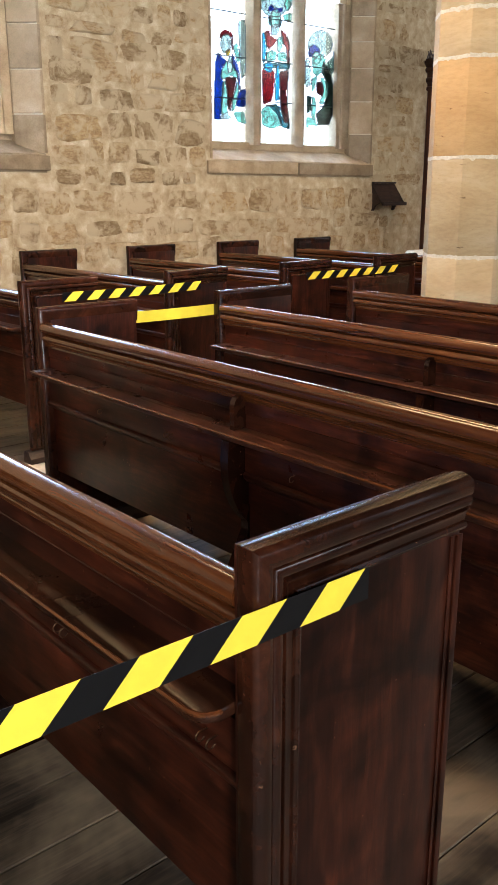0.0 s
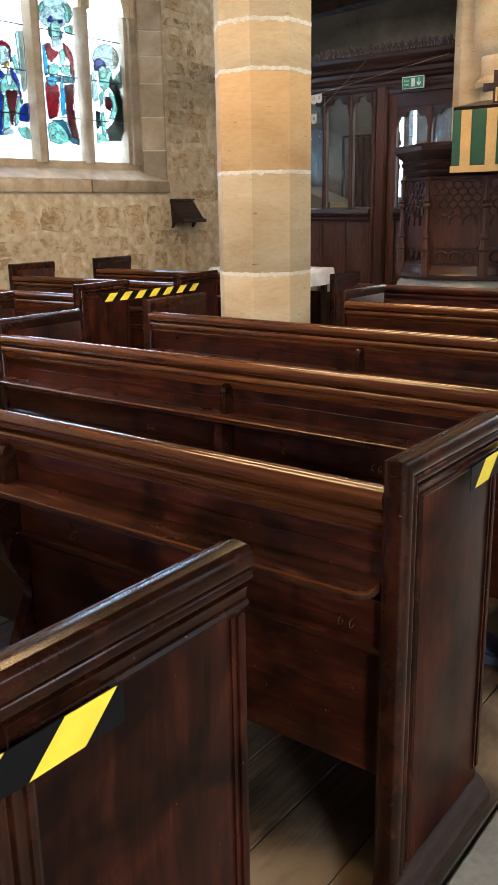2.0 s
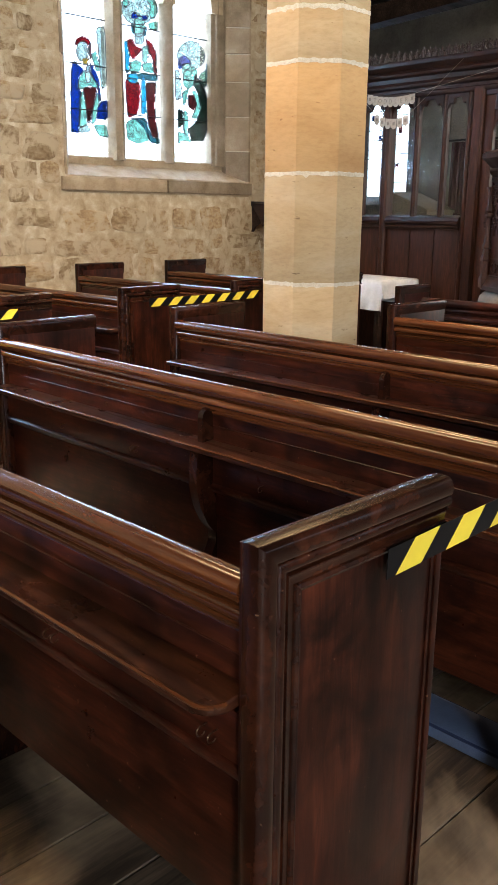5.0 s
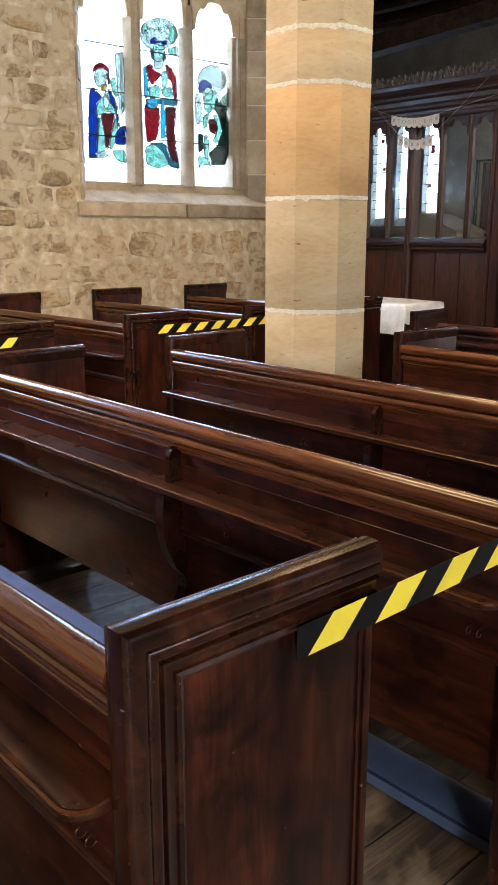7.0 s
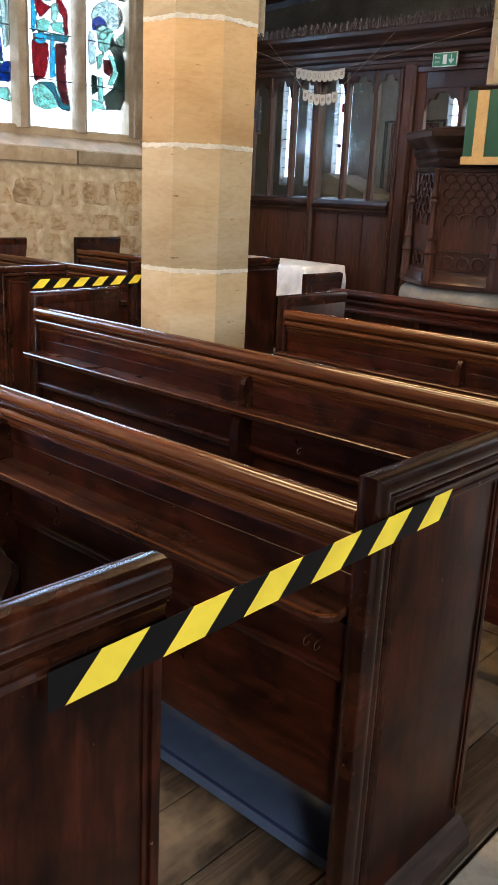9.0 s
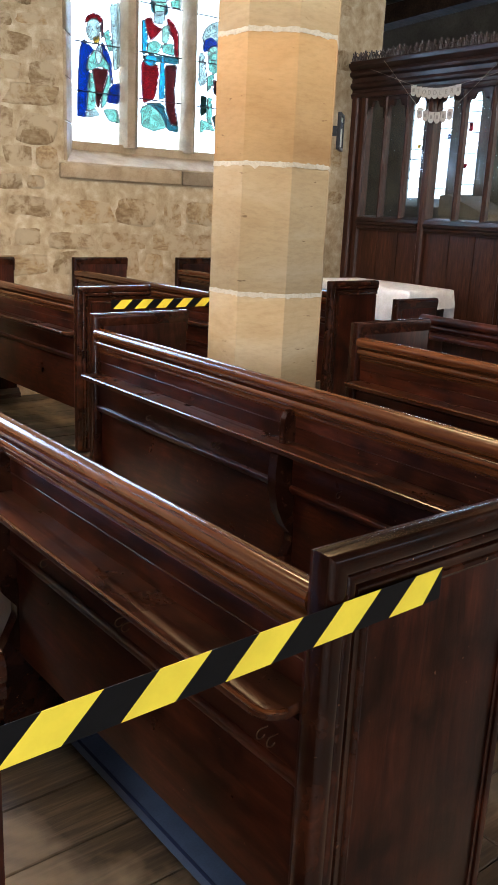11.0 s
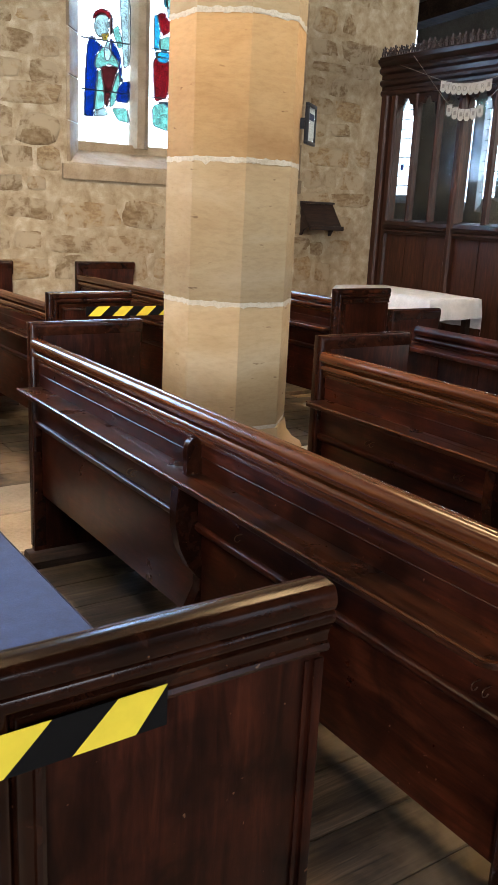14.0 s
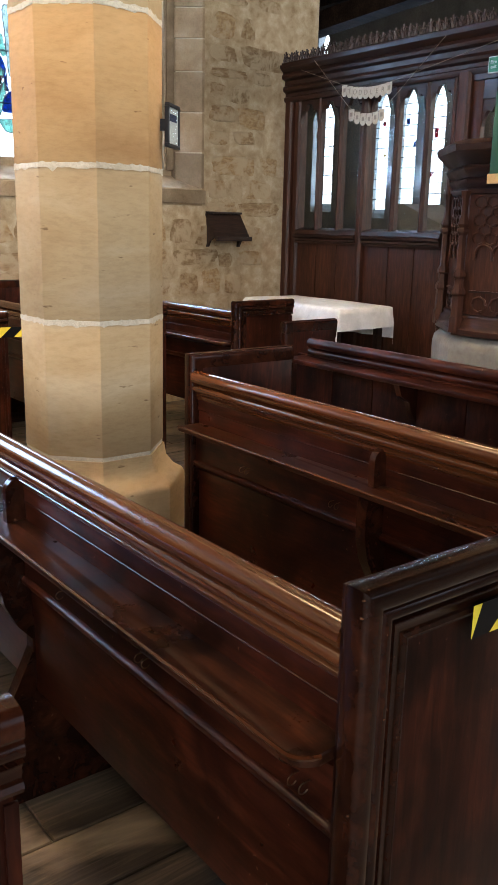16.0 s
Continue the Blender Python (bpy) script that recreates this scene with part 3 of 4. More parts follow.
for zj in levels[1:-1]:
    jt = B()
    for k in range(8):
        a0, a1 = PT + k * math.pi / 4, PT + (k + 1) * math.pi / 4
        p, q = [Vector((PC[0] + 0.2612 * math.cos(a), PC[1] + 0.2612 * math.sin(a), zj)) for a in (a0, a1)]
        low, high_ = [], []
        for i in range(13):
            c = p.lerp(q, i / 12)
            low.append(jt.verts.new((c.x, c.y, zj - random.uniform(0.004, 0.014) - (0.012 * random.random() if random.random() < 0.15 else 0))))
            high_.append(jt.verts.new((c.x, c.y, zj + random.uniform(0.004, 0.013))))
        for i in range(12):
            jt.faces.new((low[i], low[i + 1], high_[i + 1], high_[i]))
    part("mortar_joint", jt, joint, pier)
d = B()
lathe(d, [(0.345, -0.03), (0.345, 0.47), (0.335, 0.49), (0.30, 0.51), (0.272, 0.545), (0.264, 0.593)], 8, PC, PT)
part("moulded_base", d, ashlar, pier)

# ---- pews ----
NOSE = [(0.0, -0.009), (0.001, -0.002)] + [(0.0018 + 0.0212 * (1 - math.cos(a)), 0.003 + 0.0135 * math.sin(a)) for a in [math.pi * k / 16 for k in range(9)]] + [(0.029, 0.0155), (0.0325, 0.014), (0.033, 0.008)]
TORUS = [(0.0445 - 0.0105 * math.cos(a), 0.007 + 0.0085 * math.sin(a)) for a in [math.pi * k / 10 for k in range(11)]]
COVE = [(0.059 + 0.022 * (1 - math.cos(a)), 0.0115 - 0.009 * math.sin(a)) for a in [math.pi * k / 12 for k in range(7)]]
CROWN = [(0.0945, 0.004), (0.022, -0.003), (0.012, -0.002), (0.006, 0.002), (0.0022, 0.008), (0.0006, 0.016)]
CAP = NOSE + TORUS + [(0.057, 0.005)] + COVE + [(0.083, 0.006), (0.0885, 0.0085), (0.094, 0.006), (0.0955, -0.004)]
RAIL = [(0.036, 0.826), (0.029, 0.828), (0.029, 0.834), (0.022, 0.837), (0.020, 0.843), (0.025, 0.848), (0.025, 0.852)]
RAIL += [(0.021 + 0.0135 * math.cos(a), 0.8665 + 0.0135 * math.sin(a)) for a in [radians(250 - 20 * k) for k in range(8)]]
RAIL += [(0.026, 0.880), (0.031, 0.8825), (0.026, 0.886)] + [(0.024 + 0.024 * math.cos(a), 0.9055 + 0.024 * math.sin(a)) for a in [radians(225 - 20 * k) for k in range(13)]]
RAIL += [(0.050, 0.889), (0.062, 0.884), (0.062, 0.836)]
PANEL_T, PANEL_L = 0.032, 0.462


def end_panel(parent, inner, side, lift=0.0, length=PANEL_L):
    """A pew end: slab, moulded cap, moulded leading edge and plinth. inner: plane of its inside face; side: -1 or 1, the way its outside looks."""
    f, g = inner + side * PANEL_T, inner
    top = 0.988 + lift
    slab = part("end_panel", box(B(), 0.004, length, min(f, g), max(f, g), 0.02, top - 0.004, 0.002), wood_z, parent)
    md = B()
    prev = None
    for t, y in [(t, g + side * d) for t, d in CROWN] + [(t, f + side * d) for t, d in CAP]:
        ring = [md.verts.new(p) for p in ((length + 0.008, y, top - t), (t, y, top - t), (t, y, 0.085))]
        if prev:
            for k in (0, 1):
                md.faces.new((prev[k], prev[k + 1], ring[k + 1], ring[k]))
        prev = ring
    ends = [v for v in md.verts if v.co.x > length + 0.007]
    md.faces.new(ends)
    part("cap_moulding", md, cap_wood, slab)
    bead = B()
    box(bead, length - 0.012, length + 0.003, min(f + side * 0.005, f), max(f + side * 0.005, f), 0.1, 0.885 + lift, 0.0015)
    box(bead, length - 0.026, length - 0.019, min(f + side * 0.003, f), max(f + side * 0.003, f), 0.1, 0.885 + lift, 0.001)
    part("edge_bead", bead, wood_z, slab)
    a, b = (f, g) if side < 0 else (g, f)
    pl = B()
    prism(pl, [(a - 0.036, 0.0), (a - 0.036, 0.03), (a - 0.030, 0.036), (a - 0.022, 0.042), (a - 0.014, 0.058), (a - 0.002, 0.066), (b + 0.002, 0.066), (b + 0.010, 0.05), (b + 0.016, 0.0)], "x", -0.026, length + 0.012)
    part("plinth", pl, dark_oak, slab)
    return slab


def bracket(parent, y):
    """A shaped upright that carries ledge and seat."""
    pts = [(0.034, 0.842), (0.020, 0.846), (0.004, 0.842), (-0.006, 0.832), (-0.011, 0.815), (-0.011, 0.742)]
    part("ledge_fin", prism(B(), pts + [(0.036, 0.745)], "y", y - 0.0105, y + 0.0105), cap_wood, parent)
    low = [(0.036, 0.715), (-0.040, 0.715), (-0.046, 0.66), (-0.044, 0.60), (-0.030, 0.54), (0.0, 0.48), (0.034, 0.44), (0.034, 0.41), (0.015, 0.37), (-0.025, 0.29), (-0.045, 0.20), (-0.052, 0.10), (-0.052, 0.0), (0.40, 0.0), (0.40, 0.399), (0.07, 0.41), (0.07, 0.5), (0.036, 0.5)]
    bm = prism(B(), low, "y", y - 0.022, y + 0.014)
    part("bracket", bm, cap_wood, parent)


def hook(parent, y, z=0.642):
    pts = [(0.034, y, z + 0.009), (0.018, y, z + 0.009)]
    pts += [(0.009 + 0.009 * math.cos(a), y, z + 0.009 * math.sin(a)) for a in [math.pi / 2 + k * math.pi / 6 for k in range(0, 9)]]
    part("cup_hook", tube(B(), pts, 0.0012, 5), brass, parent, "small brass cup hook")


def pew(x0, y0, y1, mid, label, hooks=(), turn=0.0, north_lift=0.0, seat=True):
    p = tagged(new("pew"), label, "pew", "rows of church pews")
    p.matrix_world = pose(x0, y0, 0, 0, 0, turn)
    n = y1 - y0
    end_panel(p, 0.0, -1)
    end_panel(p, n, 1, north_lift)
    i0, i1 = 0.001, n - 0.001
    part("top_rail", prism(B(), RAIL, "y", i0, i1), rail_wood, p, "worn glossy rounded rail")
    part("back_board", box(B(), 0.036, 0.062, i0, i1, 0.70, 0.788, 0.003), wood_y, p)
    part("back_board", box(B(), 0.033, 0.062, i0, i1, 0.790, 0.845, 0.003), wood_y, p)
    part("back_board", box(B(), 0.022, 0.062, i0, i1, 0.605, 0.698, 0.007), wood_y, p)
    part("bead", tube(B(), [(0.034, i0, 0.789), (0.034, i1, 0.789)], 0.0022, 6), wood_y, p)
    part("panel_moulding", prism(B(), [(0.045, 0.578), (0.026, 0.578), (0.022, 0.583), (0.017, 0.588), (0.013, 0.595), (0.013, 0.602), (0.017, 0.607), (0.026, 0.610), (0.045, 0.610)], "y", i0, i1), wood_y, p)
    part("back_board", box(B(), 0.040, 0.066, i0, i1, 0.30, 0.603, 0.003), wood_y, p)
    # ledge with rounded corners
    c = 0.035
    out = [(0.036, i0 + 0.003), (-0.052 + c, i0 + 0.003)]
    out += [(-0.052 + c - c * math.sin(a), i0 + 0.003 + c - c * math.cos(a)) for a in [k * math.pi / 10 for k in range(1, 6)]]
    out += [(-0.052, i1 - 0.003), (0.036, i1 - 0.003)]
    lg = prism(B(), out, "z", 0.722, 0.742)
    bmesh.ops.bevel(lg, geom=[e for e in lg.edges if abs(e.verts[0].co.z - e.verts[1].co.z) < 0.001 and min(v.co.x for v in e.verts) < 0.03], offset=0.005, segments=2, affect="EDGES", profile=0.5)
    part("book_ledge", lg, ledge_wood, p)
    # Lighter strip along the edge: wear and highlight in one colour.
    part("ledge_nosing", tube(B(), [(q[0], q[1], 0.7385) for q in out[1:-1]], 0.0042, 6), rail_wood, p, "rubbed ledge edge with its highlight in the wood colour")
    if mid:
        bracket(p, mid - y0)
    if seat:
        part("seat", box(B(), 0.064, 0.465, i0, i1, 0.40, 0.432, 0.006), wood_y, p)
        part("seat_rail", box(B(), 0.40, 0.425, i0, i1, 0.32, 0.40, 0.003), wood_y, p)
    for hy in hooks:
        hook(p, hy - y0)
    return p


DESC = "dark varnished mahogany-brown pew with moulded ends and worn rail"
ROWX = [0.655, 1.578, 2.500, 3.414]
for k, x0 in enumerate(ROWX):
    pew(x0, 0.797, 3.12, 1.90, DESC, (0.86, 0.885, 1.30, 1.325, 1.66, 2.25, 2.275, 2.7))
pew(-0.27, 0.797, 3.12, 1.90, DESC)
pew(4.330, 0.797, 2.52, 1.62, "shorter dark varnished pew with moulded ends beside the stone pillar", (1.2, 1.225, 1.77, 1.795, 2.2, 2.225))
for k in range(-1, 5):
    pew(2.012 + 0.93 * k, 4.20, 5.92, 0, "dark pew end-on to the stone wall of the side aisle", turn=1.6, north_lift=0.03)

# front desk with boarded face, ahead of the first row
desk = thing("pew_frontal", "dark boarded pew front with book ledge and moulded rail", "pew front")
desk.location = (5.296, 0.80, 0)
n = 3.17 - 0.80
end_panel(desk, n, 1, 0.0, 0.33)
end_panel(desk, 0.0, -1, 0.0, 0.33)
part("top_rail", prism(B(), RAIL, "y", 0.04, n - 0.16), wood_y, desk)
part("book_ledge", box(B(), -0.09, 0.04, 0.05, n - 0.10, 0.822, 0.842, 0.005), wood_y, desk)
bk = 9
for i in range(bk):
    a = 0.05 + (n - 0.1) * i / bk
    part("plank", box(B(), 0.04, 0.062, a + 0.002, a + (n - 0.1) / bk - 0.002, 0.06, 0.845, 0.002), wood_z, desk)
for y in (0.62, 1.58):
    part("ledge_bracket", prism(B(), [(0.04, 0.82), (-0.07, 0.82), (-0.05, 0.77), (0.0, 0.74), (0.02, 0.69), (0.04, 0.66)], "y", y - 0.015, y + 0.015), wood_z, desk)

# ---- hazard tape ----


def tape(pts, width, label, stripe=0.075, lean=0.055, plain_yellow=False, phase=0.0):
    """Tape of slanted yellow and black bands along a line of points."""
    t = thing("hazard_tape", label, "barrier tape")
    pts = [Vector(p) for p in pts]
    seg = [(q - p).length for p, q in zip(pts, pts[1:])]
    total = sum(seg)

    def along(s):
        s = max(0.0, min(total, s))
        for p, q, l in zip(pts, pts[1:], seg):
            if s <= l:
                return p.lerp(q, s / l)
            s -= l
        return pts[-1]

    def strip(s0, s1, l, material, name):
        bm = B()
        steps = 10
        fr = []
        for i in range(steps + 1):
            f = i / steps
            lo, hi = along(s0 + (s1 - s0) * f), along(s0 + l + (s1 - s0) * f)
            fr.append((lo, hi + Vector((0, 0, width))))
        n0, n1 = Vector((0, -0.0006, 0)), Vector((0, 0.0006, 0))
        rings = [[bm.verts.new(v) for v in (lo + n0, hi + n0, hi + n1, lo + n1)] for lo, hi in fr]
        for p, q in zip(rings, rings[1:]):
            for k in range(4):
                bm.faces.new((p[k], p[(k + 1) % 4], q[(k + 1) % 4], q[k]))
        bm.faces.new(rings[0][::-1])
        bm.faces.new(rings[-1])
        part(name, bm, material, t)
    if plain_yellow:
        strip(0, total, 0, yellow, "tape_band")
        return t
    s, i = -lean + phase - stripe, -1
    while s < total:
        if s + stripe + lean < 0.004:
            s += stripe
            i += 1
            continue
        strip(s, s + stripe, lean, (black, yellow)[i % 2], "black_band" if i % 2 == 0 else "yellow_band")
        s += stripe
        i += 1
    return t


TAPE = "yellow and black striped hazard tape strung between two pew ends"
FACE = 0.7455


def sag(xa, xb, za, zb, y, dip, n=9):
    return [(xa + (xb - xa) * i / n, y, za + (zb - za) * i / n - dip * 4 * (i / n) * (1 - i / n)) for i in range(n + 1)]


tape(sag(-0.06, 0.87, 0.871, 0.855, FACE, 0.0), 0.05, TAPE, stripe=0.0775, lean=0.052, phase=-0.0085)
tape(sag(1.86, 2.73, 0.857, 0.872, FACE, 0.0), 0.051, TAPE, stripe=0.0735, lean=0.052, phase=0.002)
tape(sag(3.625, 4.56, 0.866, 0.862, FACE, 0.003), 0.05, TAPE, stripe=0.0735, lean=0.052, phase=0.018)
tape(sag(2.24, 3.18, 0.865, 0.865, 4.138, 0.004), 0.05, TAPE, stripe=0.068)
tape(sag(4.07, 5.02, 0.865, 0.865, 4.138, 0.004), 0.05, TAPE, stripe=0.068)
tape(sag(2.00, 2.52, 0.875, 0.87, 3.185, 0.003), 0.05, "plain yellow barrier tape between two pew ends", plain_yellow=True)

# ---- pads ----


def pad(x0, x1, y0, y1, z0, z1, name, label, group, cover=None):
    t = thing(name, label, "cushion", group)
    part("cover", box(B(), x0, x1, y0, y1, z0, z1, 0.012), cover or blue_cloth, t)
    pp = B()
    z = z1 - 0.008
    tube(pp, [(x0, y0, z), (x1, y0, z), (x1, y1, z), (x0, y1, z), (x0, y0, z)], 0.005, 5)
    part("piping", pp, blue_dark, t)
    return t


for x0 in (0.655, 1.578, 2.500):
    pad(x0 + 0.085, x0 + 0.545, 1.02, 3.06, 0.433, 0.485, "seat_cushion", "long blue fabric cushion with navy piping on a pew seat", "pew cushions")
pad(2.665, 2.80, 0.86, 2.20, 0.0, 0.05, "kneeler", "long flat grey-blue kneeling pad on the floor under a pew", "kneelers", kneel_cloth)

# ---- rood screen ----
SX = 7.60
scr = thing("chancel_screen", "carved dark oak parclose screen with glazed openings", "screen", kind="structure")
SY0, SY1 = 3.0, 5.97


def upright(y0, y1, z0, z1, x0=SX - 0.04, x1=SX + 0.06, name="post"):
    c = 0.018
    pts = [(x0, y0 + c), (x0 + c, y0), (x1, y0), (x1, y1), (x0 + c, y1), (x0, y1 - c)]
    part(name, prism(B(), pts, "z", z0, z1), screen_z, scr)


upright(5.88, 5.97, 0, 2.45)
upright(5.78, 5.86, 0, 2.45, SX - 0.025)
upright(4.975, 5.045, 0, 2.45, SX - 0.06)
upright(4.02, 4.13, 0, 2.45, SX - 0.055)
upright(4.14, 4.19, 0, 2.45, SX - 0.03)
for y in (5.555, 5.30, 4.707, 4.415):
    upright(y - 0.024, y + 0.024, 1.40, 2.45, SX - 0.02, SX + 0.04, "mullion")
CORN = [(SX + 0.1, 2.43), (SX - 0.035, 2.43), (SX - 0.045, 2.445), (SX - 0.045, 2.465), (SX - 0.03, 2.475), (SX - 0.03, 2.50), (SX - 0.055, 2.515), (SX - 0.062, 2.535), (SX - 0.055, 2.55), (SX - 0.04, 2.56), (SX - 0.04, 2.595), (SX - 0.07, 2.61), (SX - 0.078, 2.63), (SX - 0.07, 2.645), (SX - 0.06, 2.655), (SX - 0.085, 2.675), (SX - 0.10, 2.69), (SX - 0.10, 2.715), (SX + 0.1, 2.72)]
part("cornice", prism(B(), CORN, "y", SY0, SY1 + 0.02), screen_y, scr)
cr = B()
random.seed(7)
yy = SY0 + 0.03
while yy < 5.96:
    h = random.uniform(0.085, 0.11)
    lean = random.uniform(-0.008, 0.008)
    for side in (-1, 1):
        tube(cr, [(SX - 0.075, yy + side * 0.03, 2.714), (SX - 0.08, yy + side * 0.034, 2.714 + h * 0.35), (SX - 0.082, yy + side * 0.018 + lean, 2.714 + h * 0.62), (SX - 0.078, yy + lean, 2.714 + h * 0.5)], 0.0075, 5)
        tube(cr, [(SX - 0.078, yy + side * 0.006, 2.714), (SX - 0.083, yy + side * 0.014 + lean, 2.714 + h * 0.75), (SX - 0.08, yy + side * 0.026 + lean, 2.714 + h * 0.85)], 0.006, 5)
    tube(cr, [(SX - 0.078, yy, 2.714), (SX - 0.08, yy + lean, 2.714 + h)], 0.008, 5)
    yy += 0.064
tube(cr, [(SX - 0.08, SY0, 2.724), (SX - 0.08, 5.96, 2.724)], 0.011, 6)
part("cresting", cr, screen_y, scr, "pierced carved leaf cresting")
RM = [(SX + 0.05, 1.29), (SX - 0.03, 1.29), (SX - 0.035, 1.31), (SX - 0.05, 1.315), (SX - 0.05, 1.33), (SX - 0.04, 1.335), (SX - 0.06, 1.345), (SX - 0.065, 1.36), (SX - 0.05, 1.37), (SX - 0.04, 1.40), (SX + 0.05, 1.42)]
for a, b in ((4.19, 4.975), (5.045, 5.78)):
    part("middle_rail", prism(B(), RM, "y", a, b), screen_y, scr)
for a, b, k in ((4.19, 4.975, 3), (5.045, 5.78, 3)):
    for i in range(k):
        u, v = a + (b - a) * i / k, a + (b - a) * (i + 1) / k
        part("plank", box(B(), SX - 0.008, SX + 0.02, u + 0.003, v - 0.003, 0.0, 1.30, 0.004), screen_z, scr)


def cusp_head(y0, y1, spring, apex, top):
    bm = B()
    n = 24
    cols = []
    for i in range(n + 1):
        y = y0 + (y1 - y0) * i / n
        z = light_head(y, y0, y1, spring, apex)
        cols.append([bm.verts.new((x, y, zz)) for x, zz in ((SX - 0.012, z), (SX - 0.012, top), (SX + 0.02, top), (SX + 0.02, z))])
    for p, q in zip(cols, cols[1:]):
        for k in range(4):
            bm.faces.new((p[k], p[(k + 1) % 4], q[(k + 1) % 4], q[k]))
    part("tracery_head", bm, screen_y, scr)


OPEN = [(5.045, 5.276), (5.324, 5.531), (5.579, 5.78), (4.19, 4.391), (4.439, 4.683), (4.731, 4.975)]
for a, b in OPEN:
    cusp_head(a, b, 2.25, 2.40, 2.45)
    part("pane", box(B(), SX + 0.022, SX + 0.026, a, b, 1.40, 2.45), GLASS["thin"], scr)
# door in the screen
door = thing("door_1", "tall oak screen door with two arched glazed lights", "door", kind="structure")
for a, b in ((3.93, 4.015), (3.21, 3.29)):
    part("stile", box(B(), SX - 0.02, SX + 0.03, a, b, 0.02, 2.39, 0.004), screen_z, door)
part("door_rail", box(B(), SX - 0.02, SX + 0.03, 3.29, 3.93, 2.27, 2.39, 0.004), screen_y, door)
part("door_rail", prism(B(), RM, "y", 3.29, 3.93), screen_y, door)
part("door_head", box(B(), SX - 0.03, SX + 0.05, 3.0, 4.018, 2.392, 2.432, 0.003), screen_y, scr)
upright(3.08, 3.205, 0, 2.39)
part("glazing_bar", box(B(), SX - 0.016, SX + 0.02, 3.59, 3.63, 1.40, 2.28, 0.004), screen_z, door)
for a, b in ((3.29, 3.59), (3.63, 3.93)):
    part("door_panel", box(B(), SX - 0.004, SX + 0.02, a, b, 0.02, 1.30, 0.004), screen_z, door)
    part("pane", box(B(), SX + 0.022, SX + 0.026, a, b, 1.40, 2.28), GLASS["thin"], door)
    cusp_head(a, b, 2.10, 2.24, 2.28)

# ---- chapel beyond the screen ----
ch = B()
CX = 11.3
LANC = [(9.40, 9.84, 1.76), (8.34, 8.63, 1.68), (7.86, 8.17, 1.68), (7.40, 7.69, 1.74), (5.77, 5.93, 1.55), (5.58, 5.69, 1.55)]
LTOP = 3.20
edge = [2.4]
for a, b, _ in sorted(LANC):
    edge += [a, b]
edge.append(10.6)
for i in range(0, len(edge), 2):
    box(ch, CX, CX + 0.12, edge[i], edge[i + 1], -0.1, 5)
for a, b, zb in LANC:
    prism(ch, [(CX, -0.1), (CX + 0.12, -0.1), (CX + 0.12, zb), (CX, zb - 0.12)], "y", a, b)
    m = (a + b) / 2
    high = 3.70 if a > 9 else 5.0
    if a > 9:
        box(ch, CX, CX + 0.12, a, 9.57, 3.70, 5.0)
        box(ch, CX, CX + 0.12, 9.80, b, 3.70, 5.0)
        prism(ch, [(9.57, 5.0), (9.57, 3.95), (9.60, 4.02), (9.65, 4.06), (9.685, 4.07), (9.72, 4.06), (9.77, 4.02), (9.80, 3.95), (9.80, 5.0)], "x", CX, CX + 0.12)
    for u, v in ((a, m), (b, m)):
        prism(ch, [(u, LTOP - 0.28), (u, high), (v, high), (v, LTOP), ((u + v * 2) / 3, LTOP - 0.05), ((2 * u + v) / 3, LTOP - 0.13)], "x", CX, CX + 0.12)
tagged(part("wall_east", ch, chapel_stone), "grey stone chapel wall with lancet windows", "wall", kind="structure")
tagged(part("wall_chapel", box(B(), 7.72, 11.3, 10.3, 10.6, -0.1, 5), chapel_stone), "grey stone chapel side wall", "wall", kind="structure")
tagged(part("wall_chapel", box(B(), 7.72, 7.9, 6.62, 10.3, -0.1, 5), chapel_stone), "grey stone chapel side wall", "wall", kind="structure")
cc = B()
box(cc, 7.72, 11.4, 2.4, 10.6, 4.35, 4.45)
for i in range(6):
    prism(cc, [(2.4, 4.20), (10.2, 4.20), (10.2, 4.36), (2.4, 4.36)], "x", 8.0 + i * 0.55, 8.14 + i * 0.55)
prism(cc, [(2.4, 3.75), (10.0, 3.28), (10.0, 3.46), (2.4, 3.95)], "x", 9.2, 9.42)
tagged(part("ceiling_chapel", cc, roof_oak), "dark timber lean-to chapel roof", "ceiling", kind="structure")
random.seed(21)
for a, b, zb in LANC:
    w = thing("window_3", "slender leaded lancet window with pale glass", "window", kind="structure")
    c = B()
    box(c, CX + 0.06, CX + 0.064, a, b, zb - 0.08, LTOP)
    part("pane", c, GLASS["clear"], w)
    l = B()
    for i in range(1, 11):
        box(l, CX + 0.05, CX + 0.058, a, b, zb + i * 0.13 - 0.005, zb + i * 0.13 + 0.005)
    part("lead_came", l, lead, w)
    for q in range(2):
        g = B()
        zz, y = random.uniform(zb + 0.2, LTOP - 0.4), random.uniform(a + 0.02, b - 0.08)
        box(g, CX + 0.045, CX + 0.049, y, y + 0.06, zz, zz + random.uniform(0.05, 0.11))
        part("coloured_pane", g, GLASS[("red", "red", "amber", "blue")[random.randrange(4)]], w)

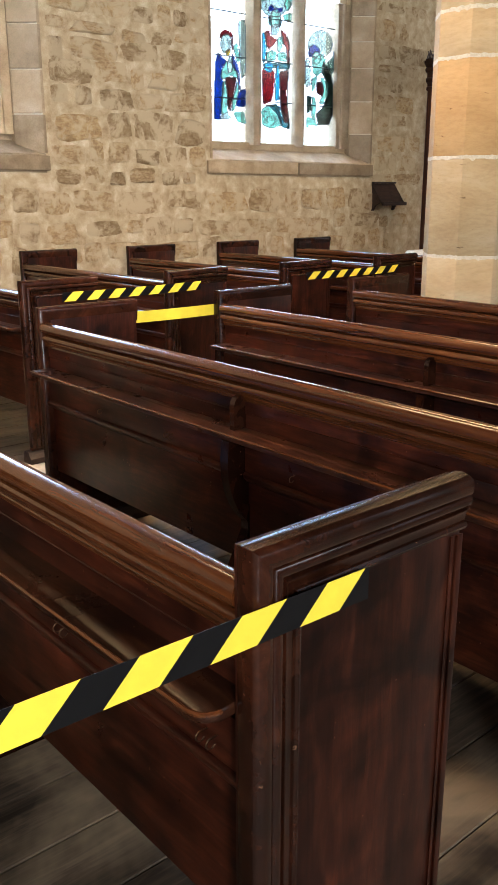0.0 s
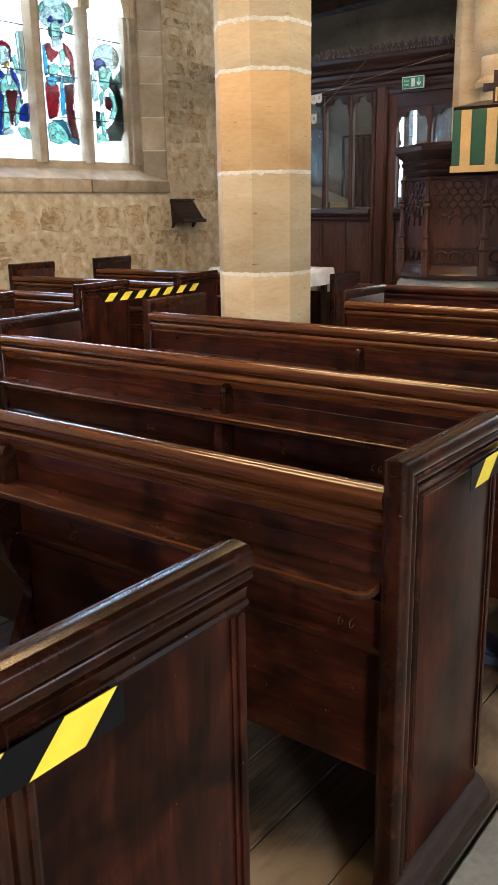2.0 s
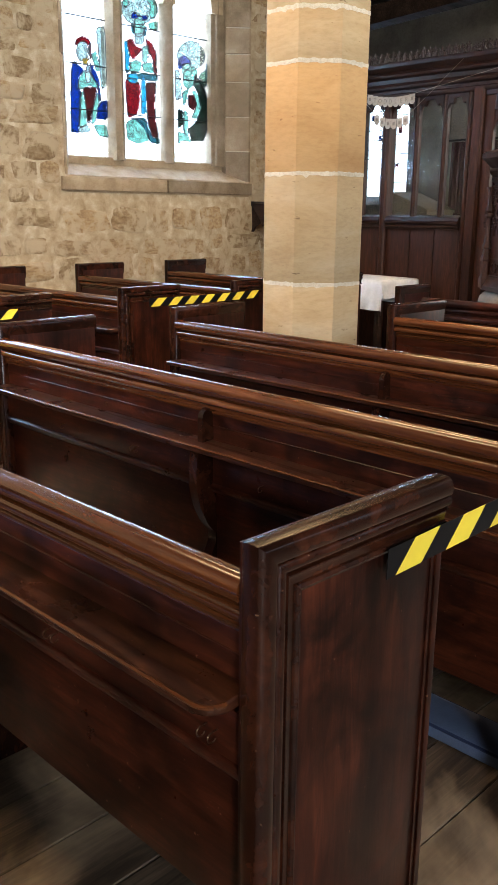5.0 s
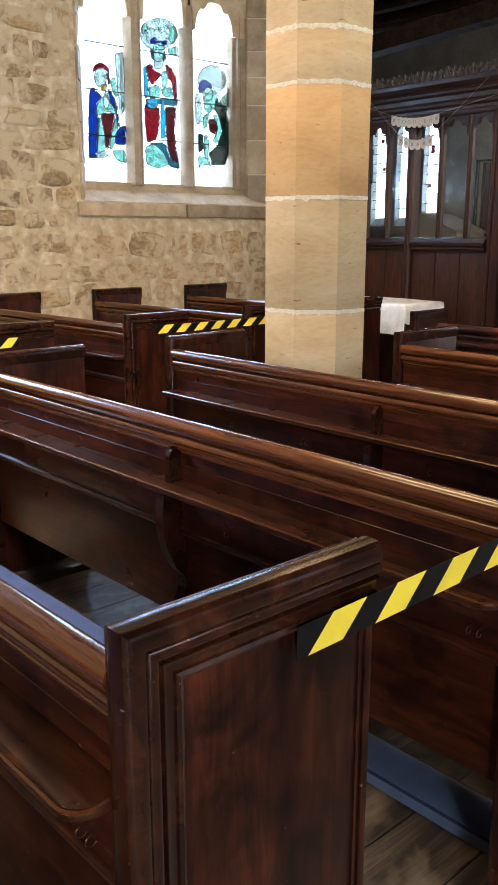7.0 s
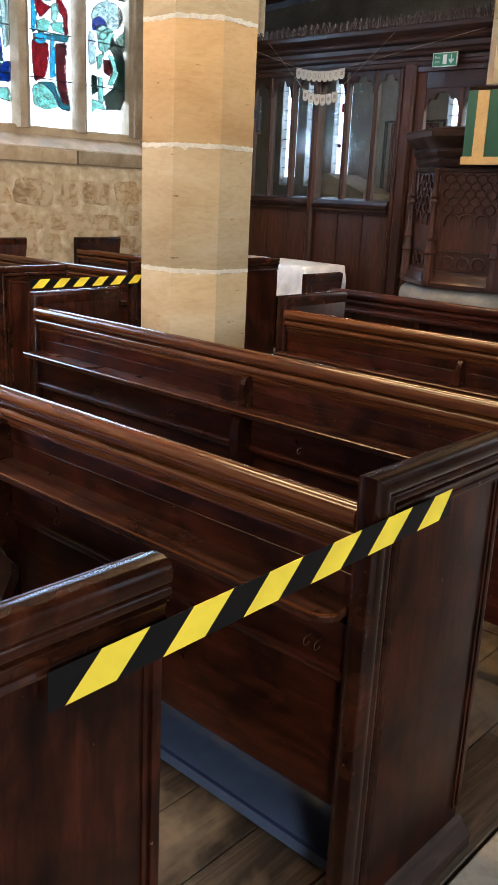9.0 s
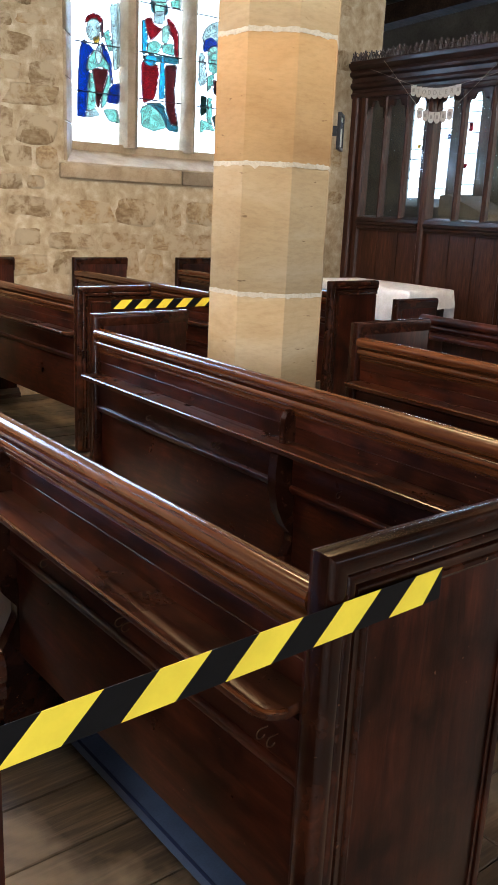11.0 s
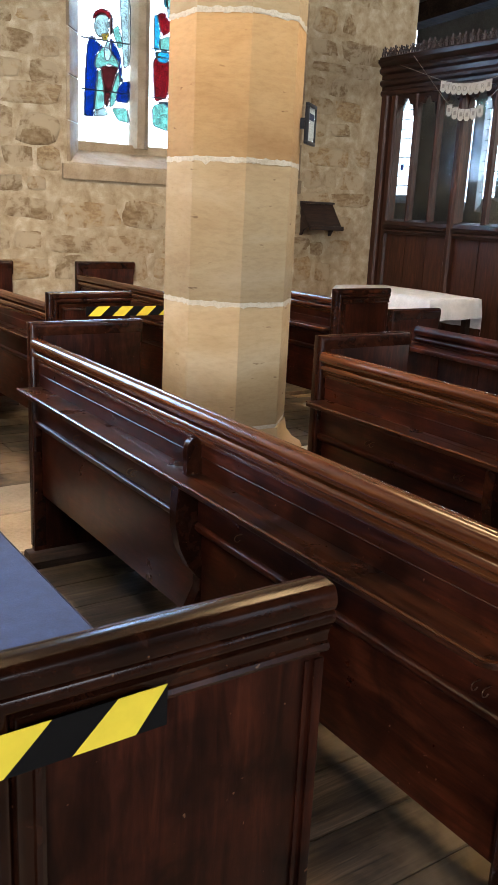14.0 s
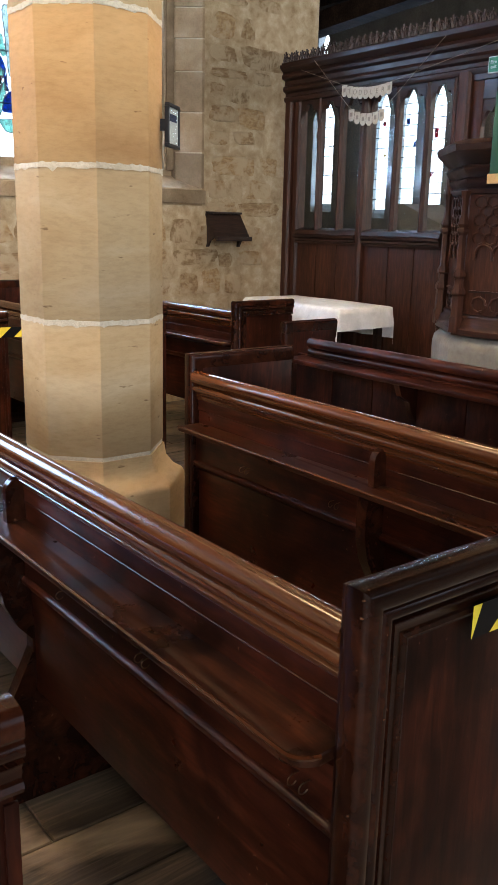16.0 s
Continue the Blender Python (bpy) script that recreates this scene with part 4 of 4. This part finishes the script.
# ---- stone respond behind the pulpit ----
rs = thing("arch_pier", "golden stone arch pier with moulded shaft", "pillar", kind="structure")
part("pier_face", prism(B(), [(7.36, 2.0), (7.36, 3.25), (7.44, 3.34), (7.58, 3.34), (7.58, 2.0)], "z", -0.03, 4.6), ashlar, rs)
part("shaft", lathe(B(), [(0.19, 0), (0.19, 2.30), (0.23, 2.32), (0.24, 2.36), (0.20, 2.40), (0.20, 2.55), (0.24, 2.60), (0.26, 2.70), (0.26, 4.6)], 16, (7.36, 2.86)), ashlar, rs, smooth=False)
tagged(part("wall_chancel", box(B(), 7.58, 7.72, -4.5, 2.99, 3.4, 4.7), plaster), "plain wall over the chancel arch", "wall", kind="structure")

# ---- pulpit ----
pul = thing("pulpit", "carved octagonal dark oak pulpit on a stone plinth", "pulpit")
PU, PTn = (6.90, 2.85), radians(163.5)
part("stone_plinth", lathe(B(), [(0.61, -0.03), (0.61, 0.80), (0.60, 0.84), (0.57, 0.87), (0.53, 0.885)], 8, PU, PTn), chapel_stone, pul, "pale stone plinth")
part("body", lathe(B(), [(0.545, 0.885), (0.545, 1.72)], 8, PU, PTn), screen_z, pul)
part("base_moulding", lathe(B(), [(0.60, 0.886), (0.60, 0.915), (0.585, 0.93), (0.58, 0.955), (0.565, 0.97), (0.56, 0.99), (0.53, 1.0)], 8, PU, PTn), screen_y, pul)
part("cornice", lathe(B(), [(0.53, 1.60), (0.56, 1.61), (0.565, 1.63), (0.55, 1.64), (0.572, 1.66), (0.58, 1.68), (0.565, 1.69), (0.585, 1.705), (0.60, 1.73), (0.59, 1.745), (0.58, 1.75), (0.61, 1.775), (0.635, 1.80), (0.655, 1.815), (0.66, 1.845), (0.645, 1.86), (0.60, 1.872)], 8, PU, PTn), screen_y, pul)
for i in range(8):
    a = PTn + i * math.pi / 4
    c, s = math.cos(a), math.sin(a)
    q = (PU[0] + 0.575 * c, PU[1] + 0.575 * s)
    part("buttress", lathe(B(), [(0.042, 0.90), (0.042, 0.97), (0.034, 0.985), (0.034, 1.09), (0.042, 1.10), (0.042, 1.115), (0.028, 1.14), (0.026, 1.18), (0.036, 1.19), (0.036, 1.205), (0.022, 1.23), (0.021, 1.40), (0.034, 1.415), (0.034, 1.43), (0.024, 1.44), (0.034, 1.455), (0.018, 1.50), (0.018, 1.58), (0.03, 1.62)], 6, q, a), screen_z, pul)
for i in range(8):
    a0, a1 = PTn + i * math.pi / 4, PTn + (i + 1) * math.pi / 4
    p = Vector((PU[0] + 0.552 * math.cos(a0), PU[1] + 0.552 * math.sin(a0), 0))
    q = Vector((PU[0] + 0.552 * math.cos(a1), PU[1] + 0.552 * math.sin(a1), 0))

    def on(u, z):
        r = p.lerp(q, u)
        return (r.x, r.y, z)
    # pierced tracery above, arcade, and a carved strip below
    for row, zc in enumerate((1.565, 1.52, 1.475, 1.43, 1.385)):
        for uc in (0.17, 0.335, 0.5, 0.665, 0.83) if row % 2 == 0 else (0.25, 0.415, 0.585, 0.75):
            pts = [on(uc + 0.085 * math.cos(t), zc + 0.032 * math.sin(t)) for t in [k * math.pi / 4 for k in range(9)]]
            part("tracery_ring", tube(B(), pts, 0.0065, 5), screen_z, pul)
    for uc in (0.26, 0.5, 0.74):
        pts = [on(uc + 0.125 * math.cos(t), 1.275 + 0.08 * math.sin(t) ** 0.7) for t in [k * math.pi / 8 for k in range(9)]]
        part("tracery_arch", tube(B(), pts, 0.008, 5), screen_z, pul)
    st = B()
    tube(st, [on(0.1, 1.115), on(0.9, 1.115)], 0.008, 4)
    for uc in (0.25, 0.5, 0.75):
        pts = [on(uc + 0.10 * math.cos(t), 1.05 + 0.04 * math.sin(t)) for t in [k * math.pi / 4 for k in range(9)]]
        part("carved_roundel", tube(B(), pts, 0.008, 5), screen_z, pul)
    part("carved_strip", st, screen_y, pul)

fall = thing("pulpit_fall", "green damask pulpit fall with gold bands and fringe", "hanging")
FX = 6.22
fb = B()
box(fb, FX, FX + 0.006, 2.39, 2.78, 1.665, 2.06, 0.002)
part("cloth", fb, green, fall)
part("gold_band", box(B(), FX - 0.005, FX - 0.001, 2.64, 2.715, 1.67, 2.058), gold, fall)
part("gold_band", box(B(), FX - 0.005, FX - 0.001, 2.455, 2.53, 1.67, 2.058), gold, fall)
part("fringe", box(B(), FX - 0.008, FX + 0.008, 2.387, 2.785, 1.645, 1.69), gold, fall)
part("book_rest", prism(B(), [(FX + 0.01, 2.06), (FX + 0.45, 2.14), (FX + 0.45, 2.16), (FX, 2.08)], "y", 2.37, 2.78), screen_y, fall)
part("rest_post", box(B(), FX + 0.2, FX + 0.26, 2.45, 2.52, 1.86, 2.10, 0.005), screen_z, fall)

cross = thing("standing_cross", "dark oak cross standing on the pulpit book rest", "cross")
part("upright", box(B(), FX + 0.10, FX + 0.128, 2.482, 2.54, 2.094, 2.31, 0.003), screen_z, cross)
part("crossbar", box(B(), FX + 0.098, FX + 0.130, 2.41, 2.612, 2.18, 2.232, 0.003), screen_y, cross)
part("figure", box(B(), FX + 0.088, FX + 0.10, 2.502, 2.518, 2.11, 2.20, 0.004), gold, cross, "small plain metal ornament")

# ---- table with a linen cloth ----
tb = thing("side_table", "dark wooden table under a linen cloth", "table")
part("tabletop", box(B(), 6.90, 7.42, 4.50, 5.58, 0.835, 0.862, 0.004), dark_oak, tb)
for x in (6.94, 7.36):
    for y in (4.55, 5.52):
        part("leg", box(B(), x - 0.025, x + 0.025, y - 0.025, y + 0.025, -0.03, 0.836, 0.004), dark_oak, tb)
cl = B()
nx, ny = 26, 40
random.seed(3)
grid = {}
for i in range(nx + 1):
    for j in range(ny + 1):
        u, v = i / nx, j / ny
        X, Y = 6.62 + u * 1.06, 4.325 + v * 1.535
        ex, ey = max(6.885 - X, X - 7.435, 0), max(4.485 - Y, Y - 5.60, 0)
        drop = math.hypot(ex, ey) if ex and ey else ex + ey
        wave = 0.016 * math.sin(X * 23 + Y * 31) * min(1, drop * 6)
        px = min(max(X, 6.885), 7.435) + (wave if ex else 0) + (-0.012 if X < 6.885 else 0.012 if X > 7.435 else 0) * min(1, drop * 8)
        py = min(max(Y, 4.485), 5.60) + (wave if ey else 0) + (-0.012 if Y < 4.485 else 0.012 if Y > 5.60 else 0) * min(1, drop * 8)
        grid[i, j] = cl.verts.new((px, py, 0.868 - drop * 0.97 + 0.002 * math.sin(X * 9 + Y * 7)))
for i in range(nx):
    for j in range(ny):
        cl.faces.new((grid[i, j], grid[i + 1, j], grid[i + 1, j + 1], grid[i, j + 1]))
cloth = tagged(part("tablecloth", cl, linen, smooth=True), "white linen cloth hanging in folds over a table", "tablecloth")

# ---- fixtures on the stone ----
bx = thing("wall_desk", "small sloping dark oak book desk fixed to the stone wall", "wall shelf")
for x in (6.775, 7.085):
    part("side", prism(B(), [(NW, 1.25), (NW - 0.02, 1.25), (NW - 0.05, 1.30), (NW - 0.13, 1.335), (NW, 1.50)], "x", x, x + 0.018), dark_oak, bx)
part("slope", prism(B(), [(NW, 1.515), (NW - 0.15, 1.32), (NW - 0.15, 1.305), (NW, 1.495)], "x", 6.765, 7.115), dark_oak, bx)
part("lip", box(B(), 6.765, 7.115, NW - 0.175, NW - 0.15, 1.30, 1.335, 0.003), dark_oak, bx)
part("top_strip", box(B(), 6.765, 7.115, NW - 0.03, NW, 1.513, 1.53, 0.003), dark_oak, bx)

nb = thing("notice_frame", "small black framed notice fixed to the stone pillar", "picture frame")
nb.matrix_world = pose(4.462, 2.842, 1.765, 0, 0, 40)
fr_ = B()
for x0, x1, z0, z1 in ((-0.07, 0.07, 0.062, 0.075), (-0.07, 0.07, -0.075, -0.062), (-0.07, -0.058, -0.062, 0.062), (0.058, 0.07, -0.062, 0.062)):
    box(fr_, x0, x1, -0.008, 0.008, z0, z1, 0.002)
part("frame", fr_, iron, nb)
part("sheet", box(B(), -0.058, 0.058, -0.002, 0.004, -0.062, 0.062), sign_white, nb)
part("print", box(B(), -0.04, 0.04, -0.0035, -0.0025, 0.015, 0.04), blue_dark, nb)
part("glass", box(B(), -0.058, 0.058, -0.006, -0.004, -0.062, 0.062), GLASS["thin"], nb)
part("bracket", box(B(), -0.06, -0.04, 0.004, 0.05, -0.02, 0.02), iron, nb)

ex = thing("exit_sign", "green fire exit sign with white running figure and arrow", "sign")
EX = SX - 0.095
ex.location, ex.scale = (0, 0.553, 0.3716), (1, 0.84, 0.84)
part("plate", box(B(), EX, EX + 0.012, 3.675, 3.925, 2.425, 2.545, 0.002), sign_white, ex)
part("green_field", box(B(), EX - 0.003, EX - 0.0005, 3.683, 3.917, 2.433, 2.537), sign_green, ex)
part("white_door", box(B(), EX - 0.006, EX - 0.0035, 3.775, 3.815, 2.445, 2.525), sign_white, ex)
part("arrow", prism(B(), [(3.745, 2.525), (3.735, 2.525), (3.735, 2.48), (3.755, 2.49), (3.755, 2.475), (3.73, 2.445), (3.705, 2.475), (3.705, 2.49), (3.725, 2.48), (3.725, 2.525)], "x", EX - 0.006, EX - 0.0035), sign_white, ex)

# ---- bunting on strings before the screen ----
BX = 7.47


def text_mesh(body, size, depth=0.0008):
    cu = bpy.data.curves.new("letter", "FONT")
    cu.body, cu.size, cu.extrude, cu.align_x, cu.align_y = body, size, depth, "CENTER", "CENTER"
    tmp = new("letter", cu)
    me = bpy.data.meshes.new_from_object(tmp.evaluated_get(bpy.context.evaluated_depsgraph_get()))
    bpy.data.objects.remove(tmp)
    return me


def bunting(label, ya, za, yb, zb, dip, count, w, h, word, ends):
    t = thing("bunting", label, "bunting")
    line = [Vector((BX, ya + (yb - ya) * i / 16, za + (zb - za) * i / 16 - dip * 4 * (i / 16) * (1 - i / 16))) for i in range(17)]
    part("string", tube(B(), [ends[0], *line, ends[1]], 0.0022, 5), string_m, t)
    for i in range(count):
        f = (i + 0.5) / count
        y, z = ya + (yb - ya) * f, za + (zb - za) * f - dip * 4 * f * (1 - f)
        fl = prism(B(), [(y - w / 2, z), (y + w / 2, z), (y + w / 2, z - h * 0.8), (y + w * 0.2, z - h), (y - w * 0.2, z - h), (y - w / 2, z - h * 0.8)], "x", BX - 0.002, BX)
        flag_ob = part("flag", fl, paper, t)
        ch_ = word[i] if i < len(word) else ""
        if ch_.isalpha():
            me = text_mesh(ch_, h * 0.62)
            me.materials.append(ink)
            lt = new("letter", me)
            lt.parent = flag_ob
            lt.matrix_basis = pose(BX - 0.004, y, z - h * 0.45, 90, 0, -90)
        else:
            part("mark", box(B(), BX - 0.004, BX - 0.0025, y - w * 0.2, y + w * 0.2, z - h * 0.62, z - h * 0.28), ink, flag_ob)
    return t


bunting("cream paper bunting lettered TODDLER on a string", 5.175, 2.48, 4.655, 2.449, 0.03, 9, 0.057, 0.082, "*TODDLER*", [(BX, 5.66, 2.64), (BX, 3.40, 2.65)])
bunting("short cream paper bunting with faded marks on a string", 5.09, 2.31, 4.71, 2.28, 0.045, 6, 0.058, 0.085, "******", [(BX, 5.51, 2.695), (BX, 4.19, 2.68)])

for word, z in (("Fire", 2.503), ("exit", 2.468)):
    me = text_mesh(word, 0.036)
    me.materials.append(sign_white)
    lt = new("lettering", me)
    lt.parent = ex
    lt.matrix_basis = pose(EX - 0.005, 3.872, z, 90, 0, -90)

# ---- things in the chapel ----
cur = thing("curtain", "dark red curtain hanging in the chapel", "curtain")
cu = B()
cols = []
for i in range(33):
    y = 5.25 + 0.62 * i / 32
    cols.append([cu.verts.new((10.0 + dx + 0.018 * math.sin(i * 1.25), y, z)) for dx, z in ((0, 0.0), (0, 2.25), (0.012, 2.25), (0.012, 0.0))])
for p, q in zip(cols, cols[1:]):
    for k in range(4):
        cu.faces.new((p[k], p[(k + 1) % 4], q[(k + 1) % 4], q[k]))
part("drape", cu, curtain_red, cur)
part("curtain_pole", tube(B(), [(10.0, 5.15, 2.27), (10.0, 5.95, 2.27)], 0.014, 8), iron, cur)
for y in (5.17, 5.93):
    part("pole_post", box(B(), 9.985, 10.015, y - 0.015, y + 0.015, -0.03, 2.28), iron, cur)
chest = thing("white_chest", "pale painted cupboard with sloping top in the chapel", "cupboard")
part("body", box(B(), 9.4, 9.95, 5.75, 6.34, -0.03, 1.45, 0.006), plaster, chest)
part("lid", prism(B(), [(5.74, 1.45), (6.35, 1.45), (6.35, 1.66), (6.25, 1.68), (5.74, 1.48)], "x", 9.38, 9.97), plaster, chest)

lamp_on = Shader("lamp_diffuser")
glow = lamp_on.node("Emission", Strength=9.0)
glow.inputs["Color"].default_value = (1.0, 0.80, 0.52, 1)
lamp_on.link(glow.outputs[0], lamp_on.out.inputs[0])
pend = thing("ceiling_light", "small lit downlight hanging under the dark chapel roof", "ceiling light")
part("housing", lathe(B(), [(0.03, 4.06), (0.05, 4.04), (0.06, 3.98), (0.085, 3.90), (0.088, 3.885), (0.08, 3.885)], 16, (10.3, 5.9)), iron, pend)
part("diffuser", lathe(B(), [(0.074, 3.884), (0.07, 3.872), (0.05, 3.864)], 16, (10.3, 5.9)), lamp_on.m, pend)
part("rod", tube(B(), [(10.3, 5.9, 4.05), (10.3, 5.9, 4.36)], 0.008), iron, pend)

# ---- floor pieces ----


def slab_mesh(name, material, w, l, h=0.03, e=0.003):
    bm = B()
    pts = [(-l / 2, -w / 2), (l / 2, -w / 2), (l / 2, w / 2), (-l / 2, w / 2)]
    lo = [bm.verts.new((x, y, -h)) for x, y in pts]
    mid = [bm.verts.new((x, y, -e)) for x, y in pts]
    hi = [bm.verts.new((x - math.copysign(e, x), y - math.copysign(e, y), 0)) for x, y in pts]
    for p, q in ((lo, mid), (mid, hi)):
        for k in range(4):
            bm.faces.new((p[k], p[(k + 1) % 4], q[(k + 1) % 4], q[k]))
    bm.faces.new(hi)
    ob = part(name, bm, material)
    me = ob.data
    bpy.data.objects.remove(ob)
    return me


random.seed(31)
BOARD = {l: slab_mesh("plank", floor_wood, 0.196, l) for l in (1.2, 1.8, 2.4)}
for y0, y1 in ((0.712, 3.17), (4.16, 5.95)):
    y = y0 + 0.099
    while y < y1:
        x = -6.2 - random.random() * 0.2
        while x < 6.4:
            l = random.choice((1.2, 1.8, 2.4))
            share("plank", BOARD[l], floor, pose(x + l / 2, y, random.uniform(-0.002, 0.0)))
            x += l + 0.003
        y += 0.199
SLABS = [slab_mesh("flagstone", flag, 0.46, l, 0.03, 0.006) for l in (0.52, 0.66, 0.82)]
for y0, y1, xa, xb in ((-4.3, 0.48, -6.1, 10.6), (3.44, 4.0, -6.1, 7.0)):
    y = y1
    while y > y0:
        x = xa - random.random() * 0.5
        while x < xb:
            m = random.randrange(3)
            l = (0.52, 0.66, 0.82)[m]
            share("flagstone", SLABS[m], floor, pose(x + l / 2, y - 0.004, random.uniform(-0.004, -0.001)))
            x += l + 0.010
        y -= 0.47
tagged(part("kerb", box(B(), -6.2, 6.6, 3.172, 3.205, -0.03, -0.002, 0.003), floor_wood), "worn timber edging of the pew platform", "kerb", kind="structure")

# ---- rubble facing of the north wall ----
random.seed(8)
STONES = []
for k in range(24):
    bm = B()
    n = 18
    power = random.uniform(5.0, 14.0)
    skew, taper = random.uniform(-0.12, 0.12), random.uniform(-0.16, 0.16)
    wob = [random.uniform(0.84, 1.04) for _ in range(n)]
    wob = [(wob[i - 1] + 2 * wob[i] + wob[(i + 1) % n]) / 4 + random.uniform(-0.05, 0.05) for i in range(n)]
    rings = []
    for sc, dep in ((1.04, 0.006), (0.98, -0.003), (0.90, -0.006), (0.55, -0.008)):
        ring = []
        for i in range(n):
            a = 2 * math.pi * i / n
            ca, sa = math.cos(a), math.sin(a)
            r = 0.5 / (abs(ca) ** power + abs(sa) ** power) ** (1 / power) * sc * (wob[i] if sc > 0.8 else 0.95)
            px, pz = r * ca, r * sa
            ring.append(bm.verts.new((px * (1 + taper * pz) + skew * pz, dep + (random.uniform(-0.0035, 0.0035) if dep < 0 else 0), pz * (1 + taper * px))))
        rings.append(ring)
    mid = bm.verts.new((0, -0.011 + random.uniform(-0.004, 0.004), 0))
    for p, q in zip(rings, rings[1:]):
        for i in range(n):
            bm.faces.new((p[i], p[(i + 1) % n], q[(i + 1) % n], q[i]))
    for i in range(n):
        bm.faces.new((rings[3][i], rings[3][(i + 1) % n], mid))
    ob = part("stone", bm, rubble, smooth=True)
    STONES.append(ob.data)
    bpy.data.objects.remove(ob)

HOLES = [(WL - 0.05 + s, WR + 0.05 + s, 1.57, WT) for s in (0.0, SHIFT)]
z = 0.86
rest = B()
while z < 4.5:
    h = random.choice((random.uniform(0.08, 0.13), random.uniform(0.13, 0.22), random.uniform(0.13, 0.22)))
    x = -4.0 + random.random() * 0.3
    while x < 7.55:
        w = random.choice((random.uniform(0.12, 0.22), random.uniform(0.2, 0.48), random.uniform(0.2, 0.48))) * (0.75 + h * 1.6)
        dz = random.uniform(-0.022, 0.022)
        cut = [q for q in HOLES if x + w > q[0] and x < q[1] and z + h > q[2] and z < q[3]]
        if cut:
            q = cut[0]
            if x < q[0] - 0.12:
                w = q[0] - x
            else:
                x = q[1] + 0.008
                continue
        if x + w > 7.55:
            break
        hh = h * random.uniform(0.72, 1.12)
        m = pose(x + w / 2, NW - 0.001, z + h / 2 + dz, 0, random.uniform(-4, 4), 0) @ Matrix.Diagonal((w * random.uniform(0.9, 1.04), random.choice((0.15, 0.3, 0.5, 0.9)), hh, 1))
        if x > 2.4 and z < 3.45:
            share("stone", random.choice(STONES), wall_north, m)
        else:
            tmp = random.choice(STONES)
            k0 = len(rest.verts)
            rest.from_mesh(tmp)
            rest.verts.ensure_lookup_table()
            for v in rest.verts[k0:]:
                v.co = m @ v.co
        x += w + random.uniform(0.018, 0.05)
    z += h + random.uniform(0.022, 0.038)
rs_ = part("far_stones", rest, rubble, wall_north)
rs_["kind"] = "stuff"
